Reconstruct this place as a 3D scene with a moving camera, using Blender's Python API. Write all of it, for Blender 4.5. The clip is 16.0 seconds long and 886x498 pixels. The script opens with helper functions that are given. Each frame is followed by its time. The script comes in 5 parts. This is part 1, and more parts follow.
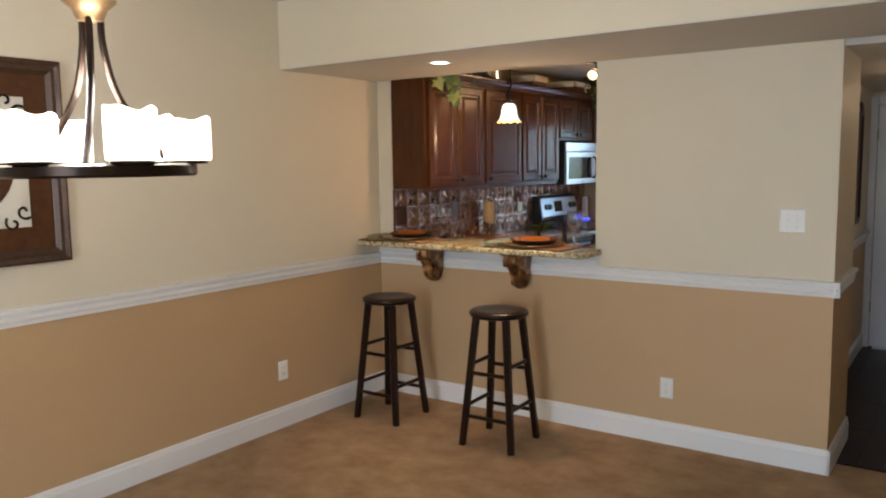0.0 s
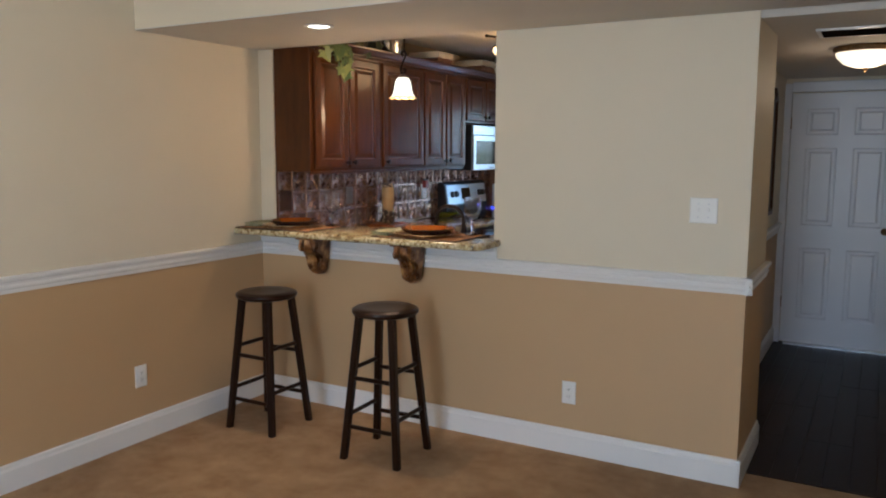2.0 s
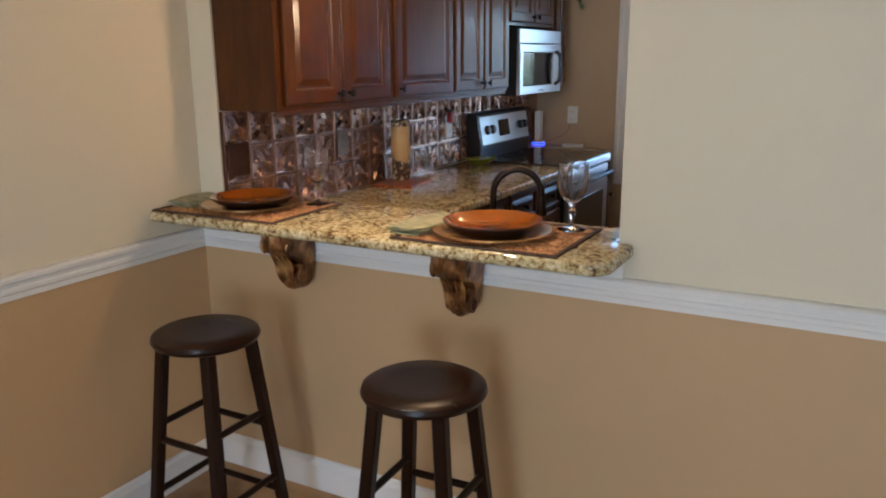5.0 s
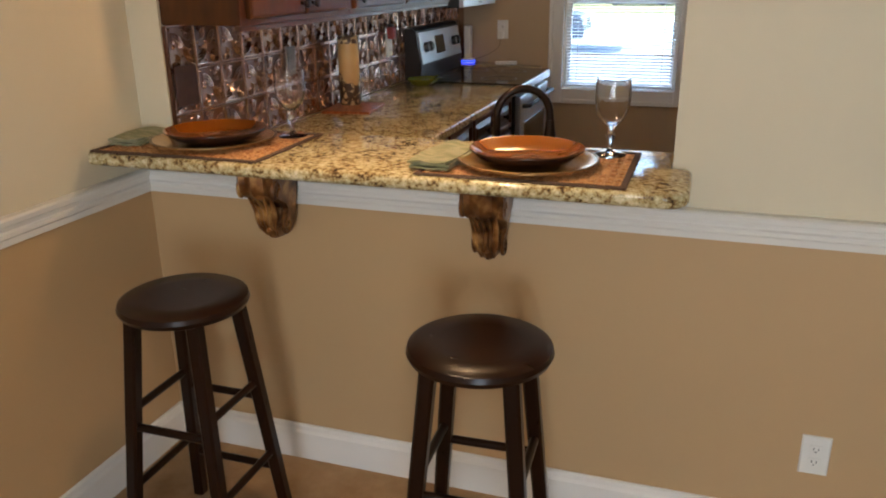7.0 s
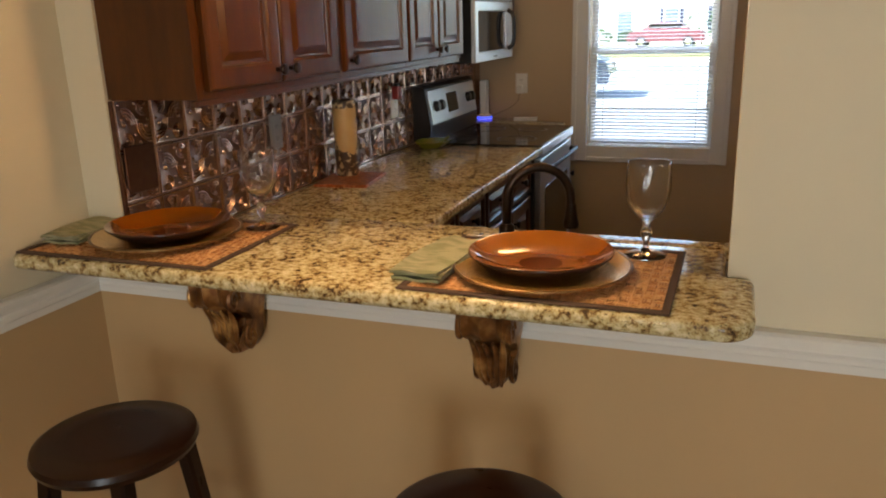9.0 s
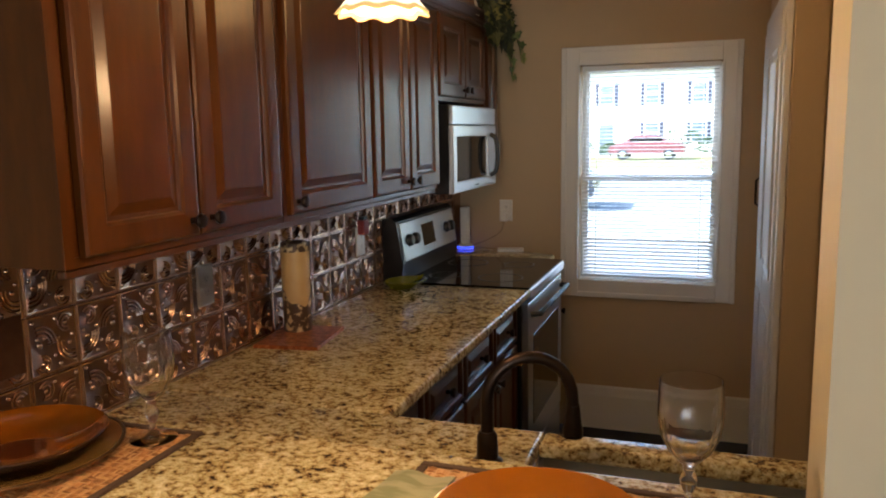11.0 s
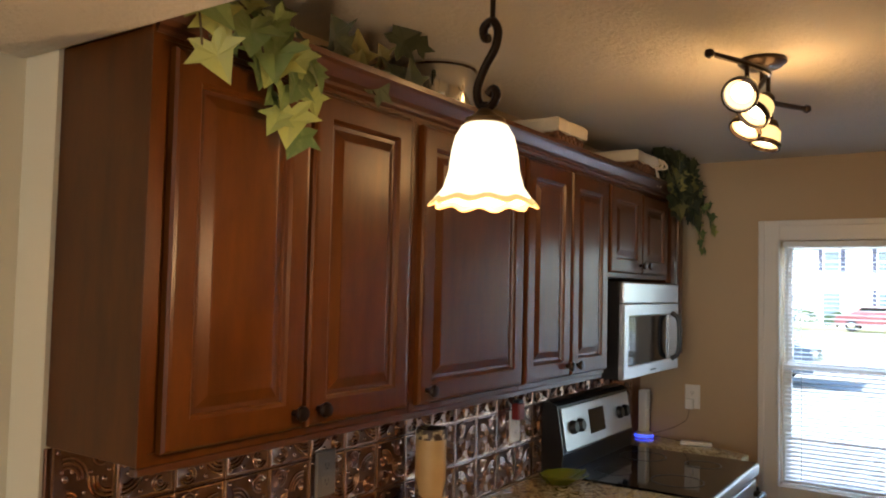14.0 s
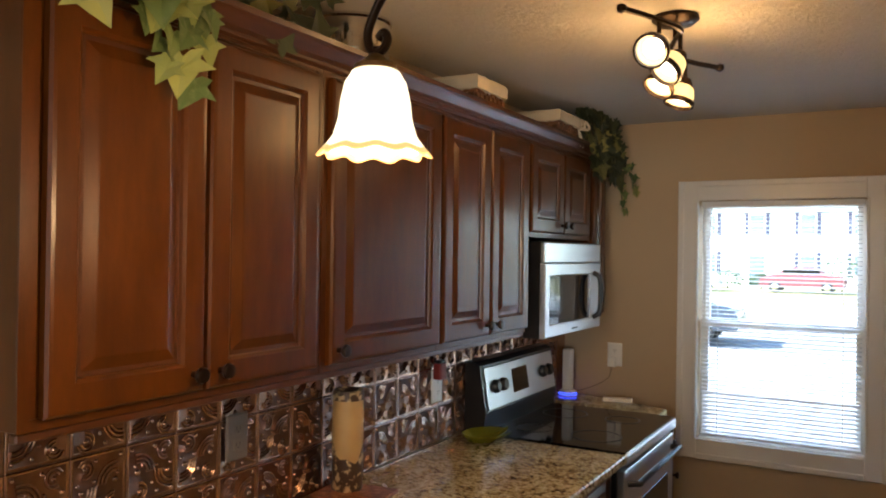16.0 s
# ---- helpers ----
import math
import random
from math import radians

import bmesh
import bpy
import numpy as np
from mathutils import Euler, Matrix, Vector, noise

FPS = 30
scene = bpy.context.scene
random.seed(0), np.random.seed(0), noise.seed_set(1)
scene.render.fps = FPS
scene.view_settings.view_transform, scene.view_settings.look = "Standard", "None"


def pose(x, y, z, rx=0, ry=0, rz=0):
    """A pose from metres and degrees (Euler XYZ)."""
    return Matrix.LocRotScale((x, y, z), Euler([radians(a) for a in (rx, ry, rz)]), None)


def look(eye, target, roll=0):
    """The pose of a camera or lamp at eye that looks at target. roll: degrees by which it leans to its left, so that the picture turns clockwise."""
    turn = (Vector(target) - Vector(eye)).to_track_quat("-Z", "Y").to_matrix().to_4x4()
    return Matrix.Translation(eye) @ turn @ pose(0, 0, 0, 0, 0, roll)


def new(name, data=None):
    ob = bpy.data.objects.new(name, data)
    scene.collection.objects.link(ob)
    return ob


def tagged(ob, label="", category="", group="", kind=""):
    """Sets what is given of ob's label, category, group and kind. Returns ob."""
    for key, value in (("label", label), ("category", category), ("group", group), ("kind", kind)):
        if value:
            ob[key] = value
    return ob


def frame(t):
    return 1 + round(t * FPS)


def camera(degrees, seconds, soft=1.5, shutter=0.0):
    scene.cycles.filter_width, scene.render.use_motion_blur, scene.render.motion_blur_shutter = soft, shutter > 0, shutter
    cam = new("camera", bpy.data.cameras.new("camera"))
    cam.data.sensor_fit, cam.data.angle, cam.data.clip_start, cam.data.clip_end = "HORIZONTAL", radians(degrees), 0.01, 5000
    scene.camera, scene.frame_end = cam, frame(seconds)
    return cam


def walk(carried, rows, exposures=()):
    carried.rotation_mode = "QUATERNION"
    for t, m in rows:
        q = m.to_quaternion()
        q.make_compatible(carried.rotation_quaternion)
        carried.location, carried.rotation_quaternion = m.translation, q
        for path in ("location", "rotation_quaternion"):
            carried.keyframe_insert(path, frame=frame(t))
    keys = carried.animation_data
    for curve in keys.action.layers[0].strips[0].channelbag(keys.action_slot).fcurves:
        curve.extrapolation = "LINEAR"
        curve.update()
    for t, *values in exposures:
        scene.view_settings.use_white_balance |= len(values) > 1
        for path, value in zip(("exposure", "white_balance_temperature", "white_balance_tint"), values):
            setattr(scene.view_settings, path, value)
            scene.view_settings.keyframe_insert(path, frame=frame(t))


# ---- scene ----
cam = camera(59.4, 16.0, soft=2.0)
PATH = [
    (0, (0.014, 2.214, 1.612), (-1.123, 3.845, 1.392), -0.8),
    (0.5, (0.03, 2.199, 1.59), (-1.041, 3.88, 1.425), -1.0),
    (1, (-0.02, 2.296, 1.592), (-1.074, 3.979, 1.353), 0.1),
    (1.5, (0.028, 2.517, 1.565), (-1.05, 4.185, 1.328), 2.0),
    (2, (-0.064, 2.738, 1.564), (-1.039, 4.467, 1.314), 0.2),
    (2.5, (-0.192, 3.024, 1.568), (-1.212, 4.714, 1.247), 0.4),
    (3, (-0.384, 3.399, 1.651), (-1.444, 5.061, 1.309), 1.3),
    (3.2, (-0.469, 3.551, 1.681), (-1.513, 5.203, 1.258), -0.1),
    (5.3, (-1.438, 4.354, 1.596), (-2.301, 6.087, 1.095), -0.4),
    (5.5, (-1.564, 4.375, 1.586), (-2.339, 6.141, 1.058), -1.0),
    (6, (-1.734, 4.382, 1.586), (-2.393, 6.163, 0.957), -0.6),
    (6.5, (-1.781, 4.399, 1.58), (-2.424, 6.174, 0.92), -0.8),
    (7, (-1.795, 4.421, 1.574), (-2.392, 6.21, 0.907), -0.6),
    (7.5, (-1.805, 4.439, 1.585), (-2.388, 6.248, 0.963), -0.9),
    (8, (-1.816, 4.525, 1.594), (-2.403, 6.345, 1.008), -1.0),
    (8.5, (-1.857, 4.751, 1.594), (-2.495, 6.547, 0.987), -0.1),
    (9, (-1.865, 4.872, 1.607), (-2.539, 6.669, 1.044), -1.7),
    (9.5, (-1.952, 5.01, 1.63), (-2.571, 6.851, 1.155), -1.1),
    (9.7, (-1.996, 5.077, 1.644), (-2.584, 6.93, 1.177), -1.8),
    (11.8, (-2.0, 5.478, 1.704), (-2.843, 7.28, 1.502), -0.4),
    (12, (-1.979, 5.492, 1.718), (-2.9, 7.257, 1.525), -0.3),
    (12.5, (-1.983, 5.605, 1.726), (-2.978, 7.338, 1.655), 1.0),
    (13, (-1.977, 5.663, 1.715), (-3.039, 7.351, 1.567), 1.5),
    (13.5, (-1.996, 5.706, 1.704), (-3.075, 7.386, 1.585), 0.7),
    (14, (-1.951, 5.672, 1.751), (-3.07, 7.327, 1.846), 1.3),
    (14.5, (-1.924, 5.657, 1.767), (-3.037, 7.303, 1.989), 1.7),
    (15, (-1.924, 5.678, 1.761), (-3.027, 7.337, 1.939), 1.3),
    (15.5, (-1.921, 5.696, 1.755), (-2.99, 7.381, 1.9), 1.5),
    (16, (-1.912, 5.735, 1.733), (-2.897, 7.476, 1.743), 0.8),
]
walk(cam, [(t, look(eye, target, roll)) for t, eye, target, roll in PATH], exposures=[(0, 2.6, 5350, 10), (1.2, 2.42, 5250, 10), (2, 2.45, 5050, 10), (3, 2.7, 5050, 10), (5.5, 2.65, 5100, 9), (7, 2.65, 5700, 9), (9.5, 2.42, 6400, 9), (12.5, 2.4, 5800, 9), (13.5, 2.5, 6100, 9), (14.5, 2.6, 6150, 9), (16, 2.7, 6100, 9)])

# ---- world, sun, large lights ----
world = bpy.data.worlds.new("world")
scene.world = world
world.use_nodes = True
wn = world.node_tree
sky = wn.nodes.new("ShaderNodeTexSky")
sky.sky_type, sky.sun_disc = "NISHITA", False
sky.sun_elevation, sky.sun_rotation = radians(38), radians(240)
wn.nodes["Background"].inputs["Strength"].default_value = 0.15
wn.links.new(sky.outputs["Color"], wn.nodes["Background"].inputs["Color"])


def lamp(name, kind, matrix, power, color, **settings):
    data = bpy.data.lights.new(name, kind)
    data.energy, data.color = power, color
    if kind == "AREA":
        data.shape, data.size, data.size_y = "RECTANGLE", settings["size"], settings["size_y"]
    if kind in ("POINT", "SPOT"):
        data.shadow_soft_size = settings["radius"]
    if kind == "SPOT":
        data.spot_size, data.spot_blend = radians(settings["cone"]), 0.6
    if kind == "SUN":
        data.angle = radians(0.5)
    ob = new(name, data)
    ob.matrix_world = matrix
    return ob


WARM, DAY = (1.0, 0.66, 0.36), (0.80, 0.90, 1.0)
lamp("sun", "SUN", look((-26, -15, 25), (0, 0, 0)), 5.0, (1.0, 0.94, 0.85))
# daylight area lamp in the opening of an assumed, unseen glass door behind
lamp("glass_door_daylight", "AREA", look((-0.2, -1.08, 1.15), (-1.6, 6, 1.05)), 17.5, (0.93, 0.97, 1.0), size=1.7, size_y=1.9)
# fill lamp added outside, above what shows through the kitchen window
lamp("kitchen_window_fill", "AREA", look((-2.32, 10.9, 3.1), (-2.5, 7.6, 0.9)), 17, DAY, size=1.6, size_y=1.2)

# ---- materials ----


def material(name, color, rough=0.5, metal=0.0, **more):
    m = bpy.data.materials.new(name)
    m.use_nodes = True
    b = m.node_tree.nodes["Principled BSDF"]
    b.inputs["Base Color"].default_value = (*color, 1)
    b.inputs["Roughness"].default_value = rough
    b.inputs["Metallic"].default_value = metal
    for key, value in more.items():
        b.inputs[key.replace("_", " ")].default_value = value
    return m


def nd(m, kind, **values):
    n = m.node_tree.nodes.new(kind)
    for key, value in values.items():
        key = key.replace("_", " ")
        if key in n.inputs:
            n.inputs[key].default_value = value
    return n


def coords(m, stretch=(1, 1, 1)):
    geo = m.node_tree.nodes.new("ShaderNodeNewGeometry")
    mp = m.node_tree.nodes.new("ShaderNodeMapping")
    mp.inputs["Scale"].default_value = stretch
    m.node_tree.links.new(geo.outputs["Position"], mp.inputs["Vector"])
    return mp.outputs["Vector"]


def ramp(m, source, stops):
    r = m.node_tree.nodes.new("ShaderNodeValToRGB")
    while len(r.color_ramp.elements) < len(stops):
        r.color_ramp.elements.new(0.5)
    for e, (p, c) in zip(r.color_ramp.elements, stops):
        e.position, e.color = p, (*c, 1)
    m.node_tree.links.new(source, r.inputs["Fac"])
    return r.outputs["Color"]


def noise_tex(m, scale, detail=4, rough=0.55, stretch=(1, 1, 1)):
    n = nd(m, "ShaderNodeTexNoise", Scale=scale, Detail=detail, Roughness=rough)
    m.node_tree.links.new(coords(m, stretch), n.inputs["Vector"])
    return n.outputs["Fac"]


def mix(m, a, b, fac, mode="MIX"):
    n = m.node_tree.nodes.new("ShaderNodeMix")
    n.data_type, n.blend_type = "RGBA", mode
    n.clamp_factor = True
    for sock, v in ((n.inputs[6], a), (n.inputs[7], b), (n.inputs[0], fac)):
        if isinstance(v, (tuple, float, int)):
            sock.default_value = (*v, 1) if isinstance(v, tuple) else v
        else:
            m.node_tree.links.new(v, sock)
    return n.outputs[2]


def base(m, source):
    m.node_tree.links.new(source, m.node_tree.nodes["Principled BSDF"].inputs["Base Color"])


def bump(m, height, strength=0.2, distance=0.01):
    n = nd(m, "ShaderNodeBump", Strength=strength, Distance=distance)
    m.node_tree.links.new(height, n.inputs["Height"])
    m.node_tree.links.new(n.outputs["Normal"], m.node_tree.nodes["Principled BSDF"].inputs["Normal"])


def rough_by(m, source, low, high):
    r = nd(m, "ShaderNodeMapRange")
    r.inputs["To Min"].default_value, r.inputs["To Max"].default_value = low, high
    m.node_tree.links.new(source, r.inputs["Value"])
    m.node_tree.links.new(r.outputs["Result"], m.node_tree.nodes["Principled BSDF"].inputs["Roughness"])


def paint(name, color, rough=0.55, relief=0.12, grain=160):
    m = material(name, color, rough)
    dark = tuple(c * 0.92 for c in color)
    base(m, mix(m, color, dark, noise_tex(m, 1.3, 3)))
    bump(m, noise_tex(m, grain, 2), relief, 0.002)
    return m


CREAM = paint("cream_wall_paint", (0.71, 0.63, 0.47))
TAN = paint("tan_wall_paint", (0.54, 0.365, 0.185))
KITCHEN_TAN = paint("kitchen_tan_paint", (0.52, 0.385, 0.235))
WHITE = paint("white_gloss_paint", (0.80, 0.79, 0.76), 0.28, 0.03, 60)
DOORWHITE = paint("white_door_paint", (0.70, 0.71, 0.74), 0.35, 0.03, 60)
PLASTIC = material("white_plastic", (0.82, 0.81, 0.77), 0.3)
SLOT = material("dark_slot", (0.02, 0.02, 0.02), 0.5)

CEIL = material("textured_ceiling", (0.66, 0.62, 0.54), 0.85)
base(CEIL, mix(CEIL, (0.66, 0.62, 0.55), (0.58, 0.54, 0.47), noise_tex(CEIL, 2.2, 3)))
bump(CEIL, mix(CEIL, noise_tex(CEIL, 55, 5, 0.7), noise_tex(CEIL, 14, 3, 0.6), 0.4), 0.9, 0.016)

CARPET = material("tan_carpet", (0.40, 0.26, 0.13), 0.95)
base(CARPET, mix(CARPET, ramp(CARPET, noise_tex(CARPET, 5, 5, 0.65), [(0.35, (0.34, 0.205, 0.095)), (0.65, (0.50, 0.335, 0.175))]),
                 (0.22, 0.13, 0.06), ramp(CARPET, noise_tex(CARPET, 420, 2), [(0.45, (0, 0, 0)), (0.75, (0.7, 0.7, 0.7))])))
bump(CARPET, mix(CARPET, noise_tex(CARPET, 380, 3), noise_tex(CARPET, 9, 3), 0.35), 0.8, 0.012)


def wood(name, dark, light, rough, stretch, coat=0.0):
    m = material(name, dark, rough, 0.0, Coat_Weight=coat, Coat_Roughness=0.15)
    big = noise_tex(m, 5, 4, 0.6, stretch)
    fine = noise_tex(m, 38, 4, 0.6, stretch)
    c = ramp(m, big, [(0.3, dark), (0.7, light)])
    base(m, mix(m, c, tuple(v * 0.6 for v in dark), ramp(m, fine, [(0.5, (0, 0, 0)), (0.85, (0.3, 0.3, 0.3))])))
    rough_by(m, big, rough * 0.9, rough * 1.15)
    bump(m, fine, 0.015, 0.001)
    return m


CHERRY = wood("cherry_cabinet_wood", (0.048, 0.0122, 0.0007), (0.086, 0.0240, 0.0017), 0.33, (4, 4, 0.9), 0.15)
GLAZE = wood("dark_glazed_wood", (0.05, 0.016, 0.006), (0.085, 0.028, 0.01), 0.35, (6, 0.7, 6), 0.3)
ESPRESSO = wood("espresso_stool_wood", (0.012, 0.004, 0.0015), (0.017, 0.006, 0.0023), 0.28, (2, 9, 2), 0.05)
for w_, gloss in ((CHERRY, 0.28), (GLAZE, 0.4), (ESPRESSO, 0.22)):
    w_.node_tree.nodes["Principled BSDF"].inputs["Specular IOR Level"].default_value = gloss
DARKFLOOR = wood("dark_plank_wood", (0.007, 0.004, 0.0035), (0.017, 0.009, 0.007), 0.42, (8, 0.6, 8), 0.0)
DARKFLOOR.node_tree.nodes["Principled BSDF"].inputs["Specular IOR Level"].default_value = 0.2

GRANITE = material("speckled_granite", (0.5, 0.4, 0.25), 0.1)
fleck = noise_tex(GRANITE, 68, 6, 0.7, (0.9, 1.05, 1.0))
cloud = noise_tex(GRANITE, 16, 4, 0.6)
tone = mix(GRANITE, fleck, cloud, 0.22)
speck = ramp(GRANITE, tone, [(0.0, (0.02, 0.012, 0.008)), (0.40, (0.06, 0.035, 0.018)), (0.44, (0.25, 0.15, 0.055)), (0.485, (0.43, 0.345, 0.165)), (0.545, (0.58, 0.505, 0.30)), (0.67, (0.78, 0.70, 0.50))])
grain = ramp(GRANITE, noise_tex(GRANITE, 210, 3), [(0.34, (0.03, 0.018, 0.01)), (0.42, (1, 1, 1))])
base(GRANITE, mix(GRANITE, speck, grain, 0.65, "MULTIPLY"))

TIN = material("antique_copper_tin", (0.30, 0.17, 0.11), 0.24, 1.0)
base(TIN, mix(TIN, (0.66, 0.46, 0.37), (0.40, 0.24, 0.17), noise_tex(TIN, 24, 4, 0.6)))
rough_by(TIN, noise_tex(TIN, 60, 3), 0.16, 0.28)
bump(TIN, noise_tex(TIN, 90, 2), 0.08, 0.002)
# oxidised recess tone, kept darker so the ribs seem to catch light
TINDARK = material("oxidised_shaded_tin", (0.16, 0.075, 0.045), 0.30, 1.0)
base(TINDARK, mix(TINDARK, (0.33, 0.205, 0.155), (0.15, 0.08, 0.055), noise_tex(TINDARK, 30, 4, 0.6)))
bump(TINDARK, noise_tex(TINDARK, 70, 3), 0.25, 0.003)
COPPERPLATE = material("dull_copper_plate", (0.17, 0.075, 0.04), 0.42, 1.0)
base(COPPERPLATE, mix(COPPERPLATE, (0.17, 0.08, 0.045), (0.09, 0.04, 0.025), noise_tex(COPPERPLATE, 40, 3)))

STEEL = material("brushed_steel", (0.56, 0.57, 0.59), 0.3, 1.0)
bump(STEEL, noise_tex(STEEL, 60, 2, 0.5, (1, 1, 14)), 0.05, 0.001)
CHROME = material("polished_steel", (0.72, 0.70, 0.66), 0.1, 1.0)
BLACKGLASS = material("black_ceramic_glass", (0.006, 0.006, 0.007), 0.06)
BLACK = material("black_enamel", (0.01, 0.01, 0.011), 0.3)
BRONZE = material("oil_rubbed_bronze", (0.035, 0.022, 0.016), 0.32, 0.8)
base(BRONZE, mix(BRONZE, (0.014, 0.010, 0.008), (0.04, 0.022, 0.013), noise_tex(BRONZE, 60, 3)))
ANTIQUE = material("antique_bronze", (0.30, 0.20, 0.10), 0.35, 0.9)
base(ANTIQUE, mix(ANTIQUE, (0.38, 0.25, 0.12), (0.10, 0.055, 0.025), noise_tex(ANTIQUE, 45, 4)))
GILT = material("gilded_resin", (0.25, 0.13, 0.05), 0.34, 0.55)
base(GILT, ramp(GILT, noise_tex(GILT, 16, 3, 0.5), [(0.34, (0.06, 0.022, 0.007)), (0.52, (0.22, 0.095, 0.028)), (0.72, (0.62, 0.36, 0.12))]))
bump(GILT, noise_tex(GILT, 40, 3), 0.2, 0.004)

AMBER = material("amber_glazed_ceramic", (0.36, 0.115, 0.018), 0.08, 0.0, Coat_Weight=1.0, Coat_Roughness=0.05)
base(AMBER, mix(AMBER, (0.36, 0.112, 0.005), (0.22, 0.058, 0.003), noise_tex(AMBER, 9, 3)))
DARKGLAZE = material("dark_brown_glaze", (0.025, 0.012, 0.008), 0.12)
GOLD = material("gold_lacquer", (0.55, 0.33, 0.12), 0.22, 0.75)
base(GOLD, mix(GOLD, (0.80, 0.48, 0.15), (0.58, 0.31, 0.08), noise_tex(GOLD, 20, 3)))
REED = material("woven_reed", (0.40, 0.22, 0.09), 0.6)
gi = REED.node_tree.nodes.new("ShaderNodeNewGeometry")
base(REED, ramp(REED, gi.outputs["Random Per Island"], [(0.0, (0.22, 0.095, 0.03)), (0.5, (0.42, 0.20, 0.07)), (1.0, (0.58, 0.35, 0.15))]))
BINDING = material("brown_cotton_binding", (0.07, 0.04, 0.025), 0.9)
SAGE = material("sage_green_cotton", (0.27, 0.28, 0.16), 0.95)
base(SAGE, mix(SAGE, (0.31, 0.30, 0.19), (0.21, 0.22, 0.12), ramp(SAGE, noise_tex(SAGE, 16, 3, 0.5, (1, 3, 1)), [(0.42, (0, 0, 0)), (0.58, (1, 1, 1))])))
bump(SAGE, noise_tex(SAGE, 500, 2), 0.3, 0.002)
GLASS = material("clear_glass", (1, 1, 1), 0.0, 0.0, Transmission_Weight=1.0, IOR=1.36)
# pale blue tint stands in for the cool cast of the daylight
PANE = material("window_glass", (0.82, 0.92, 1.0), 0.0, 0.0, Transmission_Weight=1.0, IOR=1.02)
LEAF = material("ivy_leaf", (0.10, 0.15, 0.035), 0.5)
oi = LEAF.node_tree.nodes.new("ShaderNodeObjectInfo")
base(LEAF, mix(LEAF, ramp(LEAF, oi.outputs["Random"], [(0.0, (0.07, 0.12, 0.04)), (0.5, (0.17, 0.23, 0.07)), (1.0, (0.38, 0.38, 0.10))]),
               (0.25, 0.28, 0.13), ramp(LEAF, noise_tex(LEAF, 50, 3), [(0.5, (0, 0, 0)), (0.8, (0.6, 0.6, 0.6))])))
DARKLEAF = material("dark_ivy_leaf", (0.03, 0.045, 0.015), 0.6)
od = DARKLEAF.node_tree.nodes.new("ShaderNodeObjectInfo")
base(DARKLEAF, ramp(DARKLEAF, od.outputs["Random"], [(0.0, (0.018, 0.028, 0.012)), (0.75, (0.05, 0.06, 0.02)), (1.0, (0.22, 0.20, 0.05))]))
STEM = material("vine_stem", (0.06, 0.045, 0.02), 0.8)
WICKER = material("brown_wicker", (0.14, 0.055, 0.02), 0.6)
gw = WICKER.node_tree.nodes.new("ShaderNodeNewGeometry")
base(WICKER, ramp(WICKER, gw.outputs["Random Per Island"], [(0.0, (0.08, 0.03, 0.012)), (1.0, (0.22, 0.10, 0.04))]))
LINEN = material("cream_linen", (0.62, 0.55, 0.42), 0.95)
bump(LINEN, noise_tex(LINEN, 90, 3), 0.5, 0.004)
TERRA = material("copper_slate_tile", (0.42, 0.13, 0.035), 0.35, 0.3)
base(TERRA, ramp(TERRA, noise_tex(TERRA, 45, 4, 0.7), [(0.35, (0.16, 0.045, 0.015)), (0.55, (0.42, 0.13, 0.04)), (0.75, (0.65, 0.42, 0.22))]))
bump(TERRA, noise_tex(TERRA, 70, 3), 0.4, 0.004)
OLIVE = material("olive_glazed_ceramic", (0.14, 0.15, 0.012), 0.14)
VINYL = material("white_blind_slat", (0.80, 0.82, 0.85), 0.4, 0.0, Transmission_Weight=0.0)
SWITCHRED = material("red_cap", (0.25, 0.02, 0.015), 0.4)


def glow(name, color, strength, body=(0.9, 0.85, 0.75)):
    m = material(name, body, 0.5)
    b = m.node_tree.nodes["Principled BSDF"]
    b.inputs["Emission Color"].default_value = (*color, 1)
    b.inputs["Emission Strength"].default_value = strength
    return m


CANDLEGLOW = glow("lit_candle_glass", (1.0, 0.78, 0.50), 0.55)
PENDANTGLOW = glow("lit_frosted_glass", (1.0, 0.80, 0.48), 0.36, (0.7, 0.6, 0.45))
PENDANTRIM = glow("lit_amber_glass_rim", (1.0, 0.60, 0.20), 0.17, (0.30, 0.16, 0.05))
TRACKGLOW = glow("lit_amber_shade", (1.0, 0.62, 0.22), 0.24, (0.6, 0.4, 0.2))
BULBGLOW = glow("lit_bulb", (1.0, 0.86, 0.62), 1.2)
HALLGLOW = glow("lit_alabaster_bowl", (1.0, 0.75, 0.42), 0.27)
BLUEGLOW = glow("blue_led", (0.04, 0.07, 1.0), 0.4, (0.05, 0.06, 0.3))

# outside
SIDING = material("white_siding", (0.80, 0.78, 0.74), 0.7)
base(SIDING, mix(SIDING, (0.82, 0.80, 0.76), (0.72, 0.69, 0.64), noise_tex(SIDING, 0.6, 3)))
SHUTTER = material("dark_blue_shutter", (0.04, 0.04, 0.07), 0.6)
ROOF = material("grey_shingle", (0.22, 0.20, 0.19), 0.9)
DARKPANE = material("far_window_pane", (0.12, 0.15, 0.18), 0.1)
LAWN = material("dry_lawn", (0.20, 0.19, 0.07), 0.95)
base(LAWN, mix(LAWN, (0.26, 0.22, 0.09), (0.13, 0.15, 0.05), noise_tex(LAWN, 0.5, 5)))
# road colour raised so the view through the window renders brighter
ASPHALT = material("brightened_asphalt", (0.3, 0.3, 0.29), 0.9)
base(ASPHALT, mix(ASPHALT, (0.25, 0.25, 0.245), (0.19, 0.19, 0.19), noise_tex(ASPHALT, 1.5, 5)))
CARRED = material("red_car_paint", (0.16, 0.045, 0.045), 0.4)
